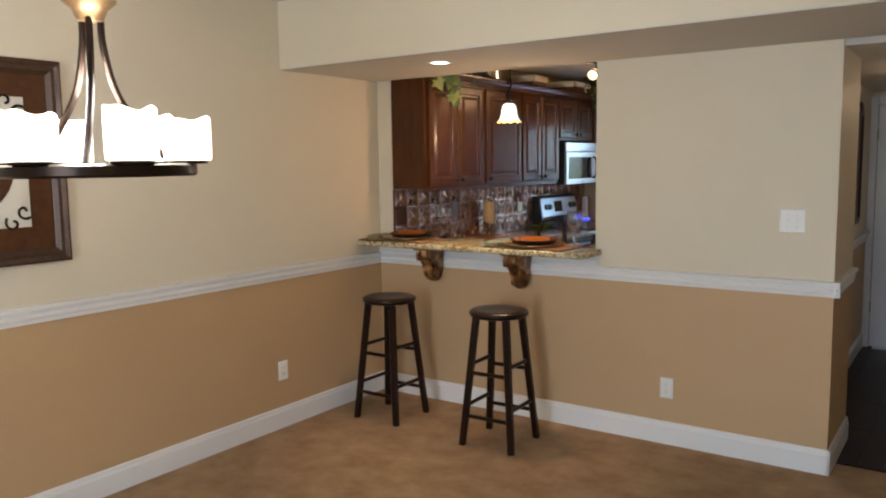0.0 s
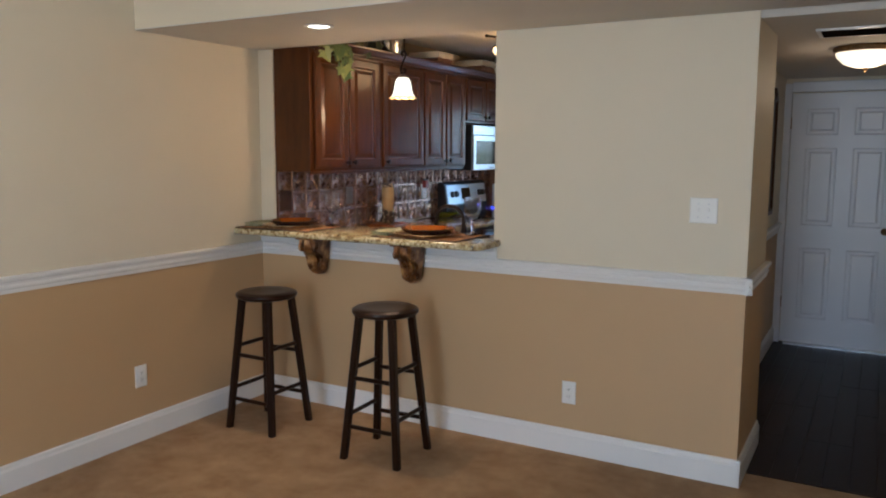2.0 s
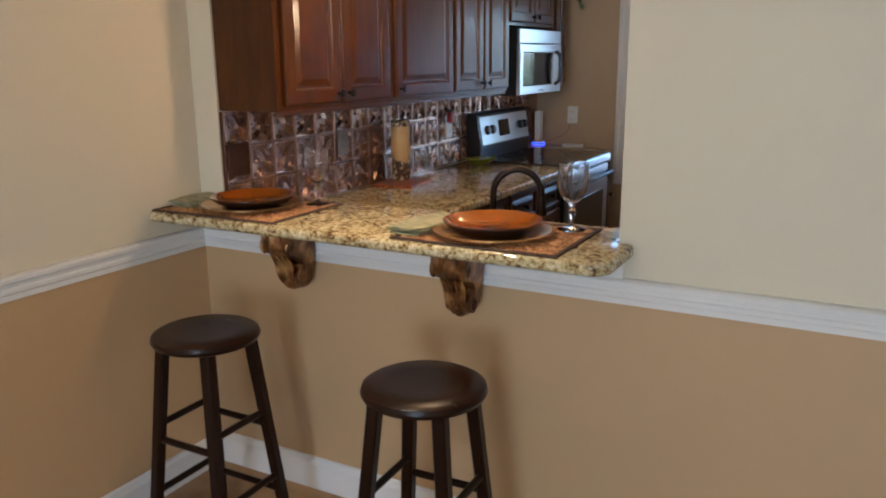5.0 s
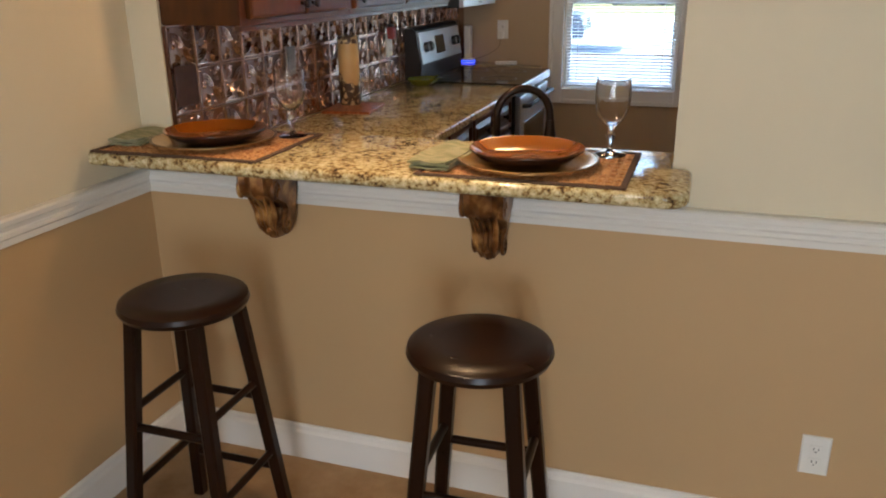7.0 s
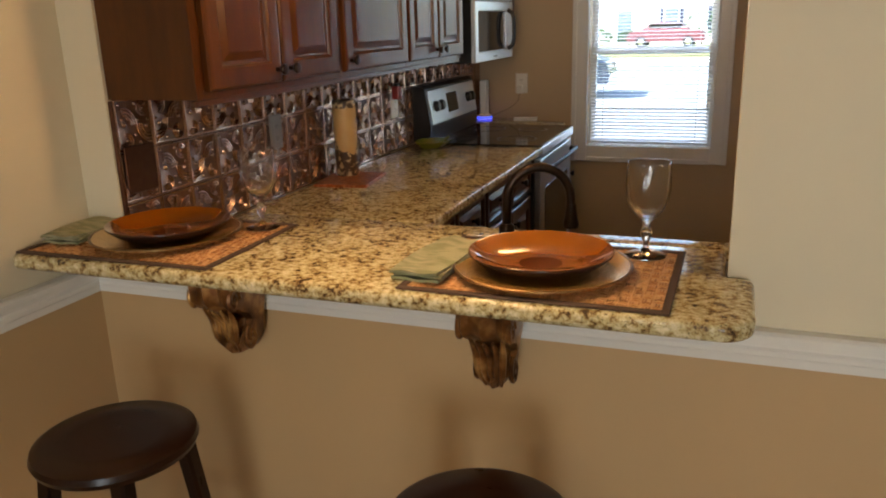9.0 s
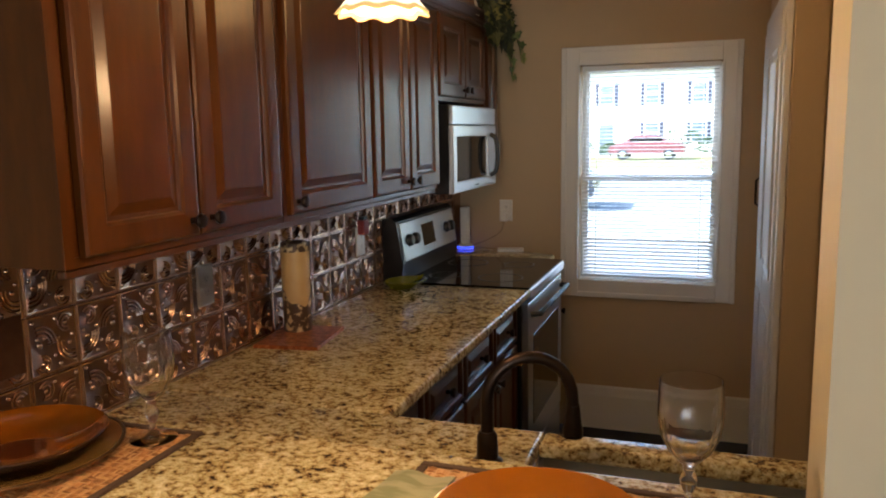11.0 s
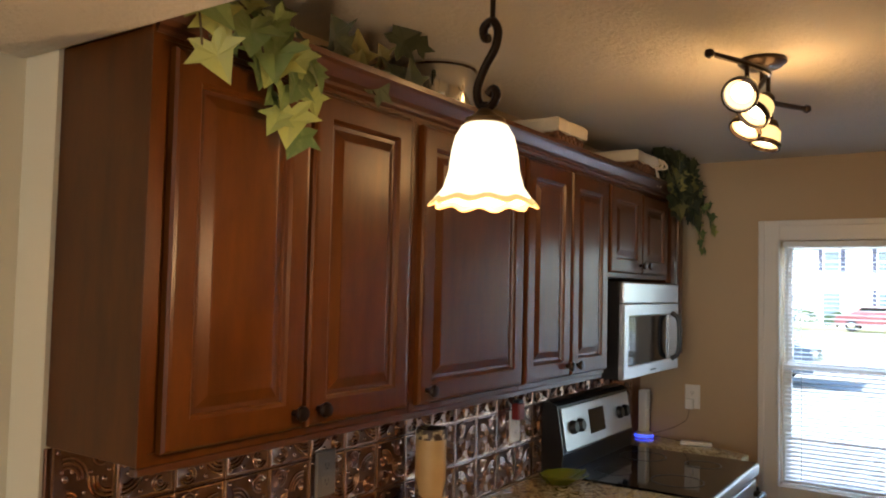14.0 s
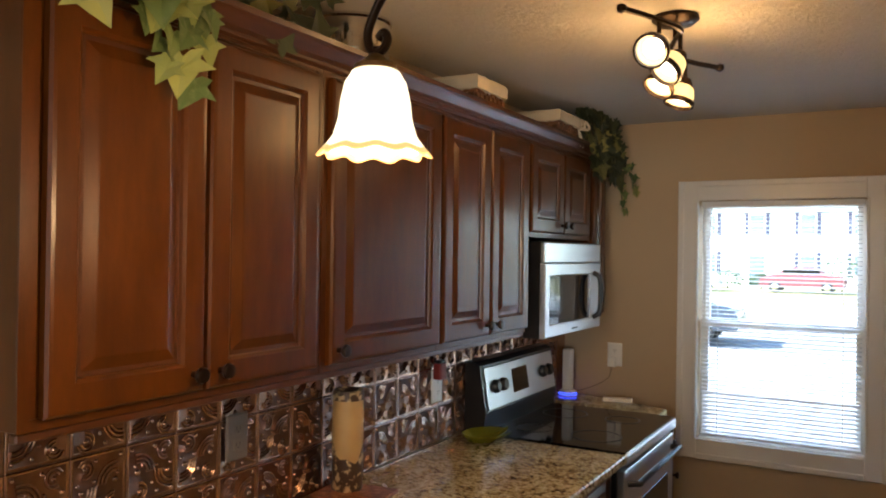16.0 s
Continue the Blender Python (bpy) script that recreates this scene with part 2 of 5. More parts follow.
CARDARK = material("dark_blue_car_paint", (0.02, 0.03, 0.05), 0.2, 0.0, Coat_Weight=1.0)
CARWHITE = material("silver_car_paint", (0.55, 0.57, 0.6), 0.25, 0.4)
TYRE = material("tyre_rubber", (0.015, 0.015, 0.015), 0.8)
HEDGE = material("hedge_leaf", (0.05, 0.085, 0.025), 0.7)
STRIPE = material("white_road_paint", (0.75, 0.75, 0.72), 0.8)

# ---- mesh helpers ----


def link(name, bm, mat, parent=None, label="", smooth=False):
    me = bpy.data.meshes.new(name)
    bm.normal_update()
    bm.to_mesh(me)
    bm.free()
    if smooth:
        for p in me.polygons:
            p.use_smooth = True
        me.set_sharp_from_angle(angle=radians(40))
    me.materials.append(mat)
    ob = new(name, me)
    if parent is not None:
        ob.parent = parent
    if label:
        ob["label"] = label
    return ob


def part(name, bm, mat, parent, label="", smooth=False):
    return link(name, bm, mat, parent, label, smooth)


def thing(name, at, label, category, group="", kind=""):
    return tagged_empty(name, at, label, category, group, kind)


def tagged_empty(name, at, label, category, group, kind):
    ob = new(name)
    ob.empty_display_size = 0.05
    ob.matrix_world = pose(*at) if len(at) == 3 else at
    return tagged(ob, label, category, group, kind)


def box(x0, x1, y0, y1, z0, z1, edge=0.0, seg=1, bm=None):
    bm2 = bmesh.new()
    vs = [bm2.verts.new((x, y, z)) for x in (x0, x1) for y in (y0, y1) for z in (z0, z1)]
    for f in ((0, 1, 3, 2), (4, 6, 7, 5), (0, 4, 5, 1), (2, 3, 7, 6), (0, 2, 6, 4), (1, 5, 7, 3)):
        bm2.faces.new([vs[i] for i in f])
    if edge:
        bmesh.ops.bevel(bm2, geom=bm2.edges[:], offset=edge, segments=seg, affect="EDGES", profile=0.5)
    bmesh.ops.recalc_face_normals(bm2, faces=bm2.faces[:])
    if bm is None:
        return bm2
    join(bm, bm2)
    return bm


def join(bm, other, m=None):
    if m is not None:
        other.transform(m)
    me = bpy.data.meshes.new("join")
    other.to_mesh(me)
    other.free()
    bm.from_mesh(me)
    bpy.data.meshes.remove(me)
    return bm


def lathe(profile, n=32, wave=None, bm=None):
    """A turned shape from (radius, height) pairs; wave(i, angle, r, z) may shift a ring's point."""
    bm = bm or bmesh.new()
    rings = []
    for i, (r, z) in enumerate(profile):
        if r < 1e-5:
            rings.append([bm.verts.new((0, 0, z))])
            continue
        ring = []
        for k in range(n):
            a = 2 * math.pi * k / n
            rr, zz = wave(i, a, r, z) if wave else (r, z)
            ring.append(bm.verts.new((rr * math.cos(a), rr * math.sin(a), zz)))
        rings.append(ring)
    for a, b in zip(rings, rings[1:]):
        for k in range(n):
            q = [a[k % len(a)], a[(k + 1) % len(a)], b[(k + 1) % len(b)], b[k % len(b)]]
            q = [v for j, v in enumerate(q) if v not in q[:j]]
            if len(q) > 2:
                bm.faces.new(q)
    bmesh.ops.recalc_face_normals(bm, faces=bm.faces[:])
    return bm


def tube(points, radius, n=10, bm=None, flat=1.0):
    """A round bar along points; radius a number or one for each point."""
    bm = bm or bmesh.new()
    pts = [Vector(p) for p in points]
    rad = radius if isinstance(radius, (list, tuple)) else [radius] * len(pts)
    rings, side = [], None
    for i, p in enumerate(pts):
        d = (pts[min(i + 1, len(pts) - 1)] - pts[max(i - 1, 0)]).normalized()
        if side is None:
            side = d.orthogonal().normalized()
        side = (side - d * side.dot(d)).normalized()
        up = d.cross(side)
        rings.append([bm.verts.new(p + rad[i] * (math.cos(2 * math.pi * k / n) * side + flat * math.sin(2 * math.pi * k / n) * up)) for k in range(n)])
    for a, b in zip(rings, rings[1:]):
        for k in range(n):
            bm.faces.new((a[k], a[(k + 1) % n], b[(k + 1) % n], b[k]))
    bm.faces.new(rings[0][::-1])
    bm.faces.new(rings[-1])
    bmesh.ops.recalc_face_normals(bm, faces=bm.faces[:])
    return bm


def curve(ctrl, n=8):
    """Points along a smooth curve through ctrl."""
    c = [Vector(p) for p in ctrl]
    c = [2 * c[0] - c[1], *c, 2 * c[-1] - c[-2]]
    out = []
    for i in range(1, len(c) - 2):
        for k in range(n):
            t = k / n
            a, b, d, e = c[i - 1], c[i], c[i + 1], c[i + 2]
            out.append(0.5 * ((2 * b) + (d - a) * t + (2 * a - 5 * b + 4 * d - e) * t * t + (3 * b - a - 3 * d + e) * t ** 3))
    return out + [c[-2]]


def sweep(profile, p0, p1, out):
    """A moulding: profile of (distance from wall, height), run from p0 to p1 on a wall whose outward way is out."""
    bm = bmesh.new()
    o = Vector(out)
    rows = [[bm.verts.new(Vector(p) + o * d + Vector((0, 0, z))) for d, z in profile] for p in (p0, p1)]
    n = len(profile)
    for k in range(n):
        bm.faces.new((rows[0][k], rows[0][(k + 1) % n], rows[1][(k + 1) % n], rows[1][k]))
    bm.faces.new(rows[0])
    bm.faces.new(rows[1][::-1])
    bmesh.ops.recalc_face_normals(bm, faces=bm.faces[:])
    return bm


def nested(w, h, steps, hole=False):
    """A framed panel in the plane of y and z, facing +x, from (inset, depth) steps; hole leaves the middle open."""
    bm = bmesh.new()
    loops = []
    for inset, d in steps:
        a, b = w / 2 - inset, h / 2 - inset
        loops.append([bm.verts.new((d, y, z)) for y, z in ((-a, -b), (a, -b), (a, b), (-a, b))])
    for p, q in zip(loops, loops[1:]):
        for k in range(4):
            bm.faces.new((p[k], p[(k + 1) % 4], q[(k + 1) % 4], q[k]))
    if not hole:
        bm.faces.new(loops[-1])
    bm.faces.new(loops[0][::-1]) if not hole else None
    bmesh.ops.recalc_face_normals(bm, faces=bm.faces[:])
    return bm


def moved(bm, m):
    bm.transform(m)
    return bm


def structure(name, bm, mat, label="", smooth=False):
    return tagged(link(name, bm, mat, None, label, smooth), label, "", "", "structure")

# ---- the plan, in metres ----
XD, XL, YW, YK, YB = -3.483, -3.372, 6.46, 6.63, 9.64     # dining wall, kitchen wall, bar wall front and back, window wall
OPR, HX = -1.85, -0.575                                    # right edge of the pass-through, end of the bar wall
SOF, DCEIL, KCEIL = 2.185, 2.575, 2.40                     # soffit, dining and kitchen ceilings
XC, CTR, BAR = -3.074, 1.02, 1.10                          # upper door face, counter top, bar top
XR, YR = 2.4, -1.3                                         # dining right and rear walls
RAIL0, RAIL1 = 0.90, 0.965

# floors
floor = structure("floor", box(XD - 0.1, XR, YR, 6.66, -0.12, 0.0), CARPET, "plush tan carpet with worn, mottled pile")
plank_bed = structure("floor_hall", box(XL - 0.1, XR, 6.66, 9.75, -0.12, -0.008), DARKFLOOR, "dark wooden plank floor of hall and kitchen")
structure("trim", box(HX + 0.02, 1.0, 6.645, 6.68, -0.01, 0.006, 0.003), DARKFLOOR, "dark threshold strip at the carpet's edge")


def wall(name, x0, x1, y0, y1, z0, z1, mat, label):
    return structure(name, box(x0, x1, y0, y1, z0, z1), mat, label)


RM = 0.93
for tag, z0, z1, mat, what in (("lower", 0.0, RM, TAN, "tan-painted lower half of the dining wall"), ("upper", RM, DCEIL, CREAM, "cream-painted upper half of the dining wall")):
    wall("wall_west_" + tag, XD - 0.12, XD, YR, YW + 0.17, z0, z1, mat, what)
    wall("wall_east_" + tag, XR, XR + 0.12, YR, 9.75, z0, z1, mat, what)
wall("wall_bar_lower", XD, HX, YW, YK, 0.0, RM, TAN, "tan-painted half wall below the bar")
wall("wall_bar_mid", XD, OPR, YW, YK, RM, 1.064, CREAM, "cream-painted top of the half wall")
wall("wall_bar_stub", XD, XL + 0.004, YW, YK, 1.064, SOF, CREAM, "narrow cream-painted wall beside the pass-through")
wall("wall_bar_upper", OPR, HX, YW, YK, RM, SOF, CREAM, "cream-painted wall between pass-through and hall")
wall("wall_bar_return_lower", HX - 0.12, HX, YK, 7.10, 0.0, RM, TAN, "tan-painted return of the half wall at the hall")
wall("wall_bar_return_upper", HX - 0.12, HX, YK, 7.10, RM, 2.15, CREAM, "cream-painted return wall at the hall")
# unseen rear wall with the assumed glass door's opening
wall("wall_south_left", XD, -1.1, YR - 0.12, YR, 0, DCEIL, CREAM, "plain cream-painted rear wall")
wall("wall_south_right", 0.7, XR, YR - 0.12, YR, 0, DCEIL, CREAM, "plain cream-painted rear wall")
wall("wall_south_top", -1.1, 0.7, YR - 0.12, YR, 2.1, DCEIL, CREAM, "plain cream-painted wall above the glass door")
# soffit and ceilings
structure("ceiling_soffit", box(XD, XR, 5.55, YW - 0.002, SOF, DCEIL), CREAM, "cream-painted dropped soffit before the kitchen")
structure("ceiling_soffit_underside", box(XD, XR, 5.546, YW - 0.004, SOF - 0.006, SOF), CEIL, "textured off-white underside of the soffit")
structure("ceiling_dining", box(XD - 0.12, XR + 0.12, YR - 0.12, 6.5, DCEIL, DCEIL + 0.15), CEIL, "textured off-white dining ceiling")
# out of view; added to stop the sun entering the rear opening
structure("sun_block_slab", box(XD - 0.12, XR + 0.12, YR - 2.0, YR - 0.121, 2.45, 2.57), WHITE, "unseen white slab added to keep sun out of the rear opening")
structure("ceiling_kitchen", box(XL - 0.12, -0.8, YW + 0.024, YB + 0.15, KCEIL, KCEIL + 0.15), CEIL, "textured off-white kitchen ceiling")
structure("ceiling_hall", box(-0.8, XR, YW + 0.024, YB + 0.15, 2.15, 2.35), CEIL, "textured off-white hall ceiling")
# kitchen shell
wall("wall_kitchen_west", XL - 0.12, XL, YK, YB, 0, KCEIL, KITCHEN_TAN, "tan-painted kitchen wall behind the cabinets")
WX0, WX1, WZ0, WZ1 = -2.69, -1.972, 0.852, 2.003
for nm, b in (("left", (XL - 0.12, WX0, 0, KCEIL)), ("right", (WX1, -0.8, 0, KCEIL)), ("below", (WX0, WX1, 0, WZ0)), ("above", (WX0, WX1, WZ1, KCEIL))):
    wall("wall_window_" + nm, b[0], b[1], YB, YB + 0.15, b[2], b[3], KITCHEN_TAN, "tan-painted kitchen wall round the window")
wall("wall_pantry_front", -1.76, -1.66, 8.27, YB, 0, KCEIL, KITCHEN_TAN, "tan-painted pantry wall")
wall("wall_pantry_side", -1.66, -0.79, 8.33, 8.43, 0, KCEIL, KITCHEN_TAN, "tan-painted pantry side wall")
for tag, z0, z1, mat in (("lower", 0.0, RM, TAN), ("upper", RM, KCEIL, CREAM)):
    wall("wall_hall_" + tag, -0.89, -0.79, 8.43, 9.66, z0, z1, mat, "hall wall in tan below and cream above")
    wall("wall_hall_end_" + tag, -0.79, XR, 9.66, 9.82, z0, z1, mat, "end wall of the hall round the front door")
# never in view; put here to cut the rear lamp's light in the hall
wall("wall_hall_light_block", 0.10, 0.22, 6.46, 9.66, 0, DCEIL - 0.43, CREAM, "unseen cream-painted wall added to shade the hall")
wall("wall_over_hall_opening", -0.81, -0.79, YW + 0.024, 8.27, 2.10, KCEIL, CREAM, "cream-painted header over the hall")

# mouldings
RAILP = [(0, 0), (0.012, 0.0), (0.014, 0.018), (0.020, 0.024), (0.020, 0.034), (0.014, 0.040), (0.016, 0.052), (0.030, 0.058), (0.032, 0.072), (0.026, 0.078), (0, 0.078)]
BASEP = [(0, 0), (0.016, 0), (0.016, 0.100), (0.011, 0.110), (0.009, 0.124), (0.004, 0.130), (0, 0.130)]
RZ = 0.918


def moulding(name, prof, p0, p1, out, label):
    return structure(name, sweep(prof, p0, p1, out), WHITE, label)


moulding("trim_rail_west", RAILP, (XD, YR, RZ), (XD, YW, RZ), (1, 0, 0), "white moulded chair rail")
moulding("trim_rail_bar", RAILP, (XD, YW, RZ), (HX + 0.03, YW, RZ), (0, -1, 0), "white moulded chair rail")
moulding("trim_rail_bar_end", RAILP, (HX, YW - 0.03, RZ), (HX, 7.10, RZ), (1, 0, 0), "white moulded chair rail")
moulding("trim_rail_hall", RAILP, (-0.79, 8.43, RZ), (-0.79, 9.61, RZ), (1, 0, 0), "white moulded chair rail")
moulding("baseboard_west", BASEP, (XD, YR, 0), (XD, YW, 0), (1, 0, 0), "tall white baseboard")
moulding("baseboard_bar", BASEP, (XD, YW, 0), (HX + 0.016, YW, 0), (0, -1, 0), "tall white baseboard")
moulding("baseboard_bar_end", BASEP, (HX, YW - 0.016, 0), (HX, 7.10, 0), (1, 0, 0), "tall white baseboard")
moulding("baseboard_hall", BASEP, (-0.79, 8.33, 0), (-0.79, 9.61, 0), (1, 0, 0), "tall white baseboard")
KB = [(d, z * 1.9) for d, z in BASEP]
moulding("baseboard_kitchen", KB, (-2.72, YB, 0), (-1.76, YB, 0), (0, -1, 0), "white kitchen baseboard")
structure("trim_bar_apron", box(XD, OPR + 0.02, YW - 0.018, YW, 0.966, 1.063, 0.003), WHITE, "white apron board under the bar top")
moulding("trim_bar_cove", [(0.018, 0), (0.026, 0.004), (0.034, 0.014), (0.04, 0.03), (0.018, 0.03)], (XD, YW, 1.032), (OPR + 0.02, YW, 1.032), (0, -1, 0), "white cove moulding under the bar top")


# ---- window and its blind ----
window = tagged(thing("window_1", (-2.325, YB, 0.73), "white double-hung kitchen window with casing", "window"), kind="structure")


def rel(bm, ob):
    bm.transform(ob.matrix_world.inverted())
    return bm


CASP = [(0, 0), (0.014, 0.0), (0.020, 0.012), (0.020, 0.05), (0.028, 0.056), (0.030, 0.085), (0.024, 0.1), (0, 0.1)]


def casing(x0, x1, z0, z1, y, into):
    """Four boards round an opening, each (name, mesh)."""
    w = 0.095
    out = []
    for nm, b in (("casing_left", (x0 - w, x0, z0 - w, z1 + w)), ("casing_right", (x1, x1 + w, z0 - w, z1 + w)), ("casing_top", (x0, x1, z1, z1 + w)), ("casing_bottom", (x0, x1, z0 - w, z0))):
        bm = box(b[0], b[1], y - 0.018, y, b[2], b[3], 0.003)
        if "left" in nm or "right" in nm:
            xa = b[0] if "left" in nm else b[1] - 0.028
            box(xa, xa + 0.028, y - 0.03, y - 0.018, b[2], b[3], 0.004, 1, bm)
            xb = b[1] - 0.014 if "left" in nm else b[0]
            box(xb, xb + 0.012, y - 0.025, y - 0.018, z0, z1, 0.003, 1, bm)
        else:
            za = b[3] - 0.028 if "top" in nm else b[2]
            box(b[0], b[1], y - 0.03, y - 0.018, za, za + 0.028, 0.004, 1, bm)
        out.append((nm, bm))
    return out


for nm, bm in casing(WX0, WX1, WZ0, WZ1, YB, -1):
    part(nm, rel(bm, window), WHITE, window)
for nm, z0, z1, y in (("upper_sash", 1.385, WZ1, 9.735), ("lower_sash", WZ0, 1.425, 9.700)):
    t = 0.038
    bm = box(WX0, WX0 + t, y, y + 0.03, z0, z1)
    box(WX1 - t, WX1, y, y + 0.03, z0, z1, 0, 1, bm)
    box(WX0 + t, WX1 - t, y, y + 0.03, z0, z0 + 0.034, 0, 1, bm)
    box(WX0 + t, WX1 - t, y, y + 0.03, z1 - 0.03, z1, 0, 1, bm)
    sash = part(nm, rel(bm, window), WHITE, window)
    pane = part("pane", rel(box(WX0 + t, WX1 - t, y + 0.012, y + 0.016, z0 + 0.034, z1 - 0.03), window), PANE, sash, "pane tinted pale blue for a cool daylight cast")
    pane.visible_shadow = False
part("sill", rel(box(WX0, WX1, YB, 9.70, WZ0 - 0.012, WZ0 + 0.004, 0.003), window), WHITE, window)

blind = thing("window_blind", (-2.331, 9.672, 0.862), "white mini blind with open slats hanging in the kitchen window", "blind")
part("head_rail", rel(box(WX0 + 0.008, WX1 - 0.008, 9.655, 9.69, WZ1 - 0.03, WZ1 - 0.002, 0.003), blind), VINYL, blind)
part("bottom_rail", rel(box(WX0 + 0.012, WX1 - 0.012, 9.66, 9.685, 0.862, 0.878, 0.004), blind), VINYL, blind)
slat = None
for i in range(54):
    z = 0.892 + i * 0.0202
    tilt = 34 if z < 1.09 else 6
    if slat is None:
        bm = bmesh.new()
        vs = [[bm.verts.new((x, y, h)) for y, h in ((-0.0125, -0.0015), (0, 0.001), (0.0125, -0.0015), (0, 0.0002))] for x in (-0.343, 0.343)]
        for k in range(4):
            bm.faces.new((vs[0][k], vs[0][(k + 1) % 4], vs[1][(k + 1) % 4], vs[1][k]))
        bm.faces.new(vs[0]); bm.faces.new(vs[1][::-1])
        slat = part("slat", bm, VINYL, blind)
        ob = slat
    else:
        ob = new("slat", slat.data)
        ob.parent = blind
    ob.matrix_basis = pose(0, 0, z - 0.862, tilt, 0, 0)
for dx in (-0.27, 0.27):
    part("ladder_cord", tube([(dx, -0.012, 0.01), (dx, -0.012, 1.13)], 0.0012, 5), VINYL, blind)
part("tilt_wand", tube([(-0.33, -0.022, 0.55), (-0.33, -0.022, 1.13)], 0.004, 6), PLASTIC, blind)

# ---- hall door ----


def six_panel(name, w, h, label):
    d = tagged(thing(name, (0, 0, 0), label, "door"), kind="structure")
    part("slab", box(-w / 2, w / 2, 0.0, 0.036, 0.012, h, 0.002), DOORWHITE, d)
    cols = ((-w / 2 + 0.11, -0.055), (0.055, w / 2 - 0.11))
    rows = ((0.22, 0.80), (0.98, 1.60), (1.70, h - 0.12))
    for a, b in cols:
        for z0, z1 in rows:
            bm = nested(b - a, z1 - z0, [(0, 0.0), (0, 0.006), (0.012, 0.001), (0.03, 0.001), (0.045, 0.008)])
            bm.transform(pose((a + b) / 2, -0.001, (z0 + z1) / 2, 0, 0, -90))
            part("panel", bm, DOORWHITE, d)
    return d


hd = six_panel("door_1", 0.79, 2.03, "closed white six-panel front door")
hd.matrix_world = pose(-0.335, 9.615, 0)
part("handle", moved(lathe([(0, 0), (0.012, 0.002), (0.012, 0.03), (0.026, 0.038), (0.028, 0.055), (0, 0.068)], 16), pose(0.31, 0, 0.96, 90)), ANTIQUE, hd, "brass knob")
for z in (0.3, 1.75):
    part("hinge", box(-0.402, -0.394, -0.006, 0.0, z, z + 0.09), ANTIQUE, hd)
for nm, b in (("casing_left", (-0.79, -0.735, 0.0, 2.11)), ("casing_right", (0.075, 0.098, 0.0, 2.11)), ("casing_top", (-0.735, 0.075, 2.04, 2.12))):
    bm = box(b[0], b[1], 9.61, 9.658, b[2], b[3], 0.004)
    part(nm, rel(bm, hd), DOORWHITE, hd)
structure("threshold", box(-0.70, 0.07, 9.56, 9.62, -0.008, 0.014, 0.004), STEEL, "pale metal door threshold")
# pantry bifold door on the kitchen side
pd = tagged(thing("door_2", (-1.76, 8.9, 0), "closed white bifold pantry door", "door"), kind="structure")
for y0, y1 in ((-0.5, -0.004), (0.004, 0.5)):
    leaf = part("leaf", box(-0.032, -0.002, y0, y1, 0.02, 2.08, 0.002), DOORWHITE, pd)
    for z0, z1 in ((0.2, 0.95), (1.1, 1.95)):
        bm = nested(0.34, z1 - z0, [(0, 0.0), (0, 0.006), (0.012, 0.001), (0.03, 0.001), (0.045, 0.008)])
        bm.transform(pose(-0.031, (y0 + y1) / 2, (z0 + z1) / 2, 0, 0, 180))
        part("panel", bm, DOORWHITE, leaf)
part("pull", tube([(-0.034, 0.42, 1.3), (-0.05, 0.42, 1.31), (-0.05, 0.42, 1.42), (-0.034, 0.42, 1.43)], 0.006, 8), BRONZE, pd)
for nm, y0, y1, z0, z1 in (("casing_left", -0.57, -0.51, 0, 2.15), ("casing_right", 0.51, 0.57, 0, 2.15), ("casing_top", -0.51, 0.51, 2.09, 2.15)):
    part(nm, box(-0.024, -0.001, y0, y1, z0, z1, 0.004), DOORWHITE, pd)

# ---- outside ----
ground = structure("ground", box(-900, 900, 9.95, 1500, -0.5, -0.3), LAWN, "dry winter lawn running to the horizon")
structure("road", box(-120, 120, 12, 37.5, -0.3, -0.27), ASPHALT, "parking road in a colour raised to look sunlit")
structure("pavement", box(-120, 120, 37.5, 39.5, -0.3, -0.15, 0.02), STRIPE, "pale concrete kerb and pavement")
for i in range(5):
    structure("road_marking", box(-9 + i * 3.0, -8.9 + i * 3.0, 13, 18, -0.268, -0.262), STRIPE, "white parking stripe on asphalt")
structure("ground_rear", box(-40, 40, -40, YR - 0.12, -0.5, -0.1), LAWN, "lawn behind the dining room")


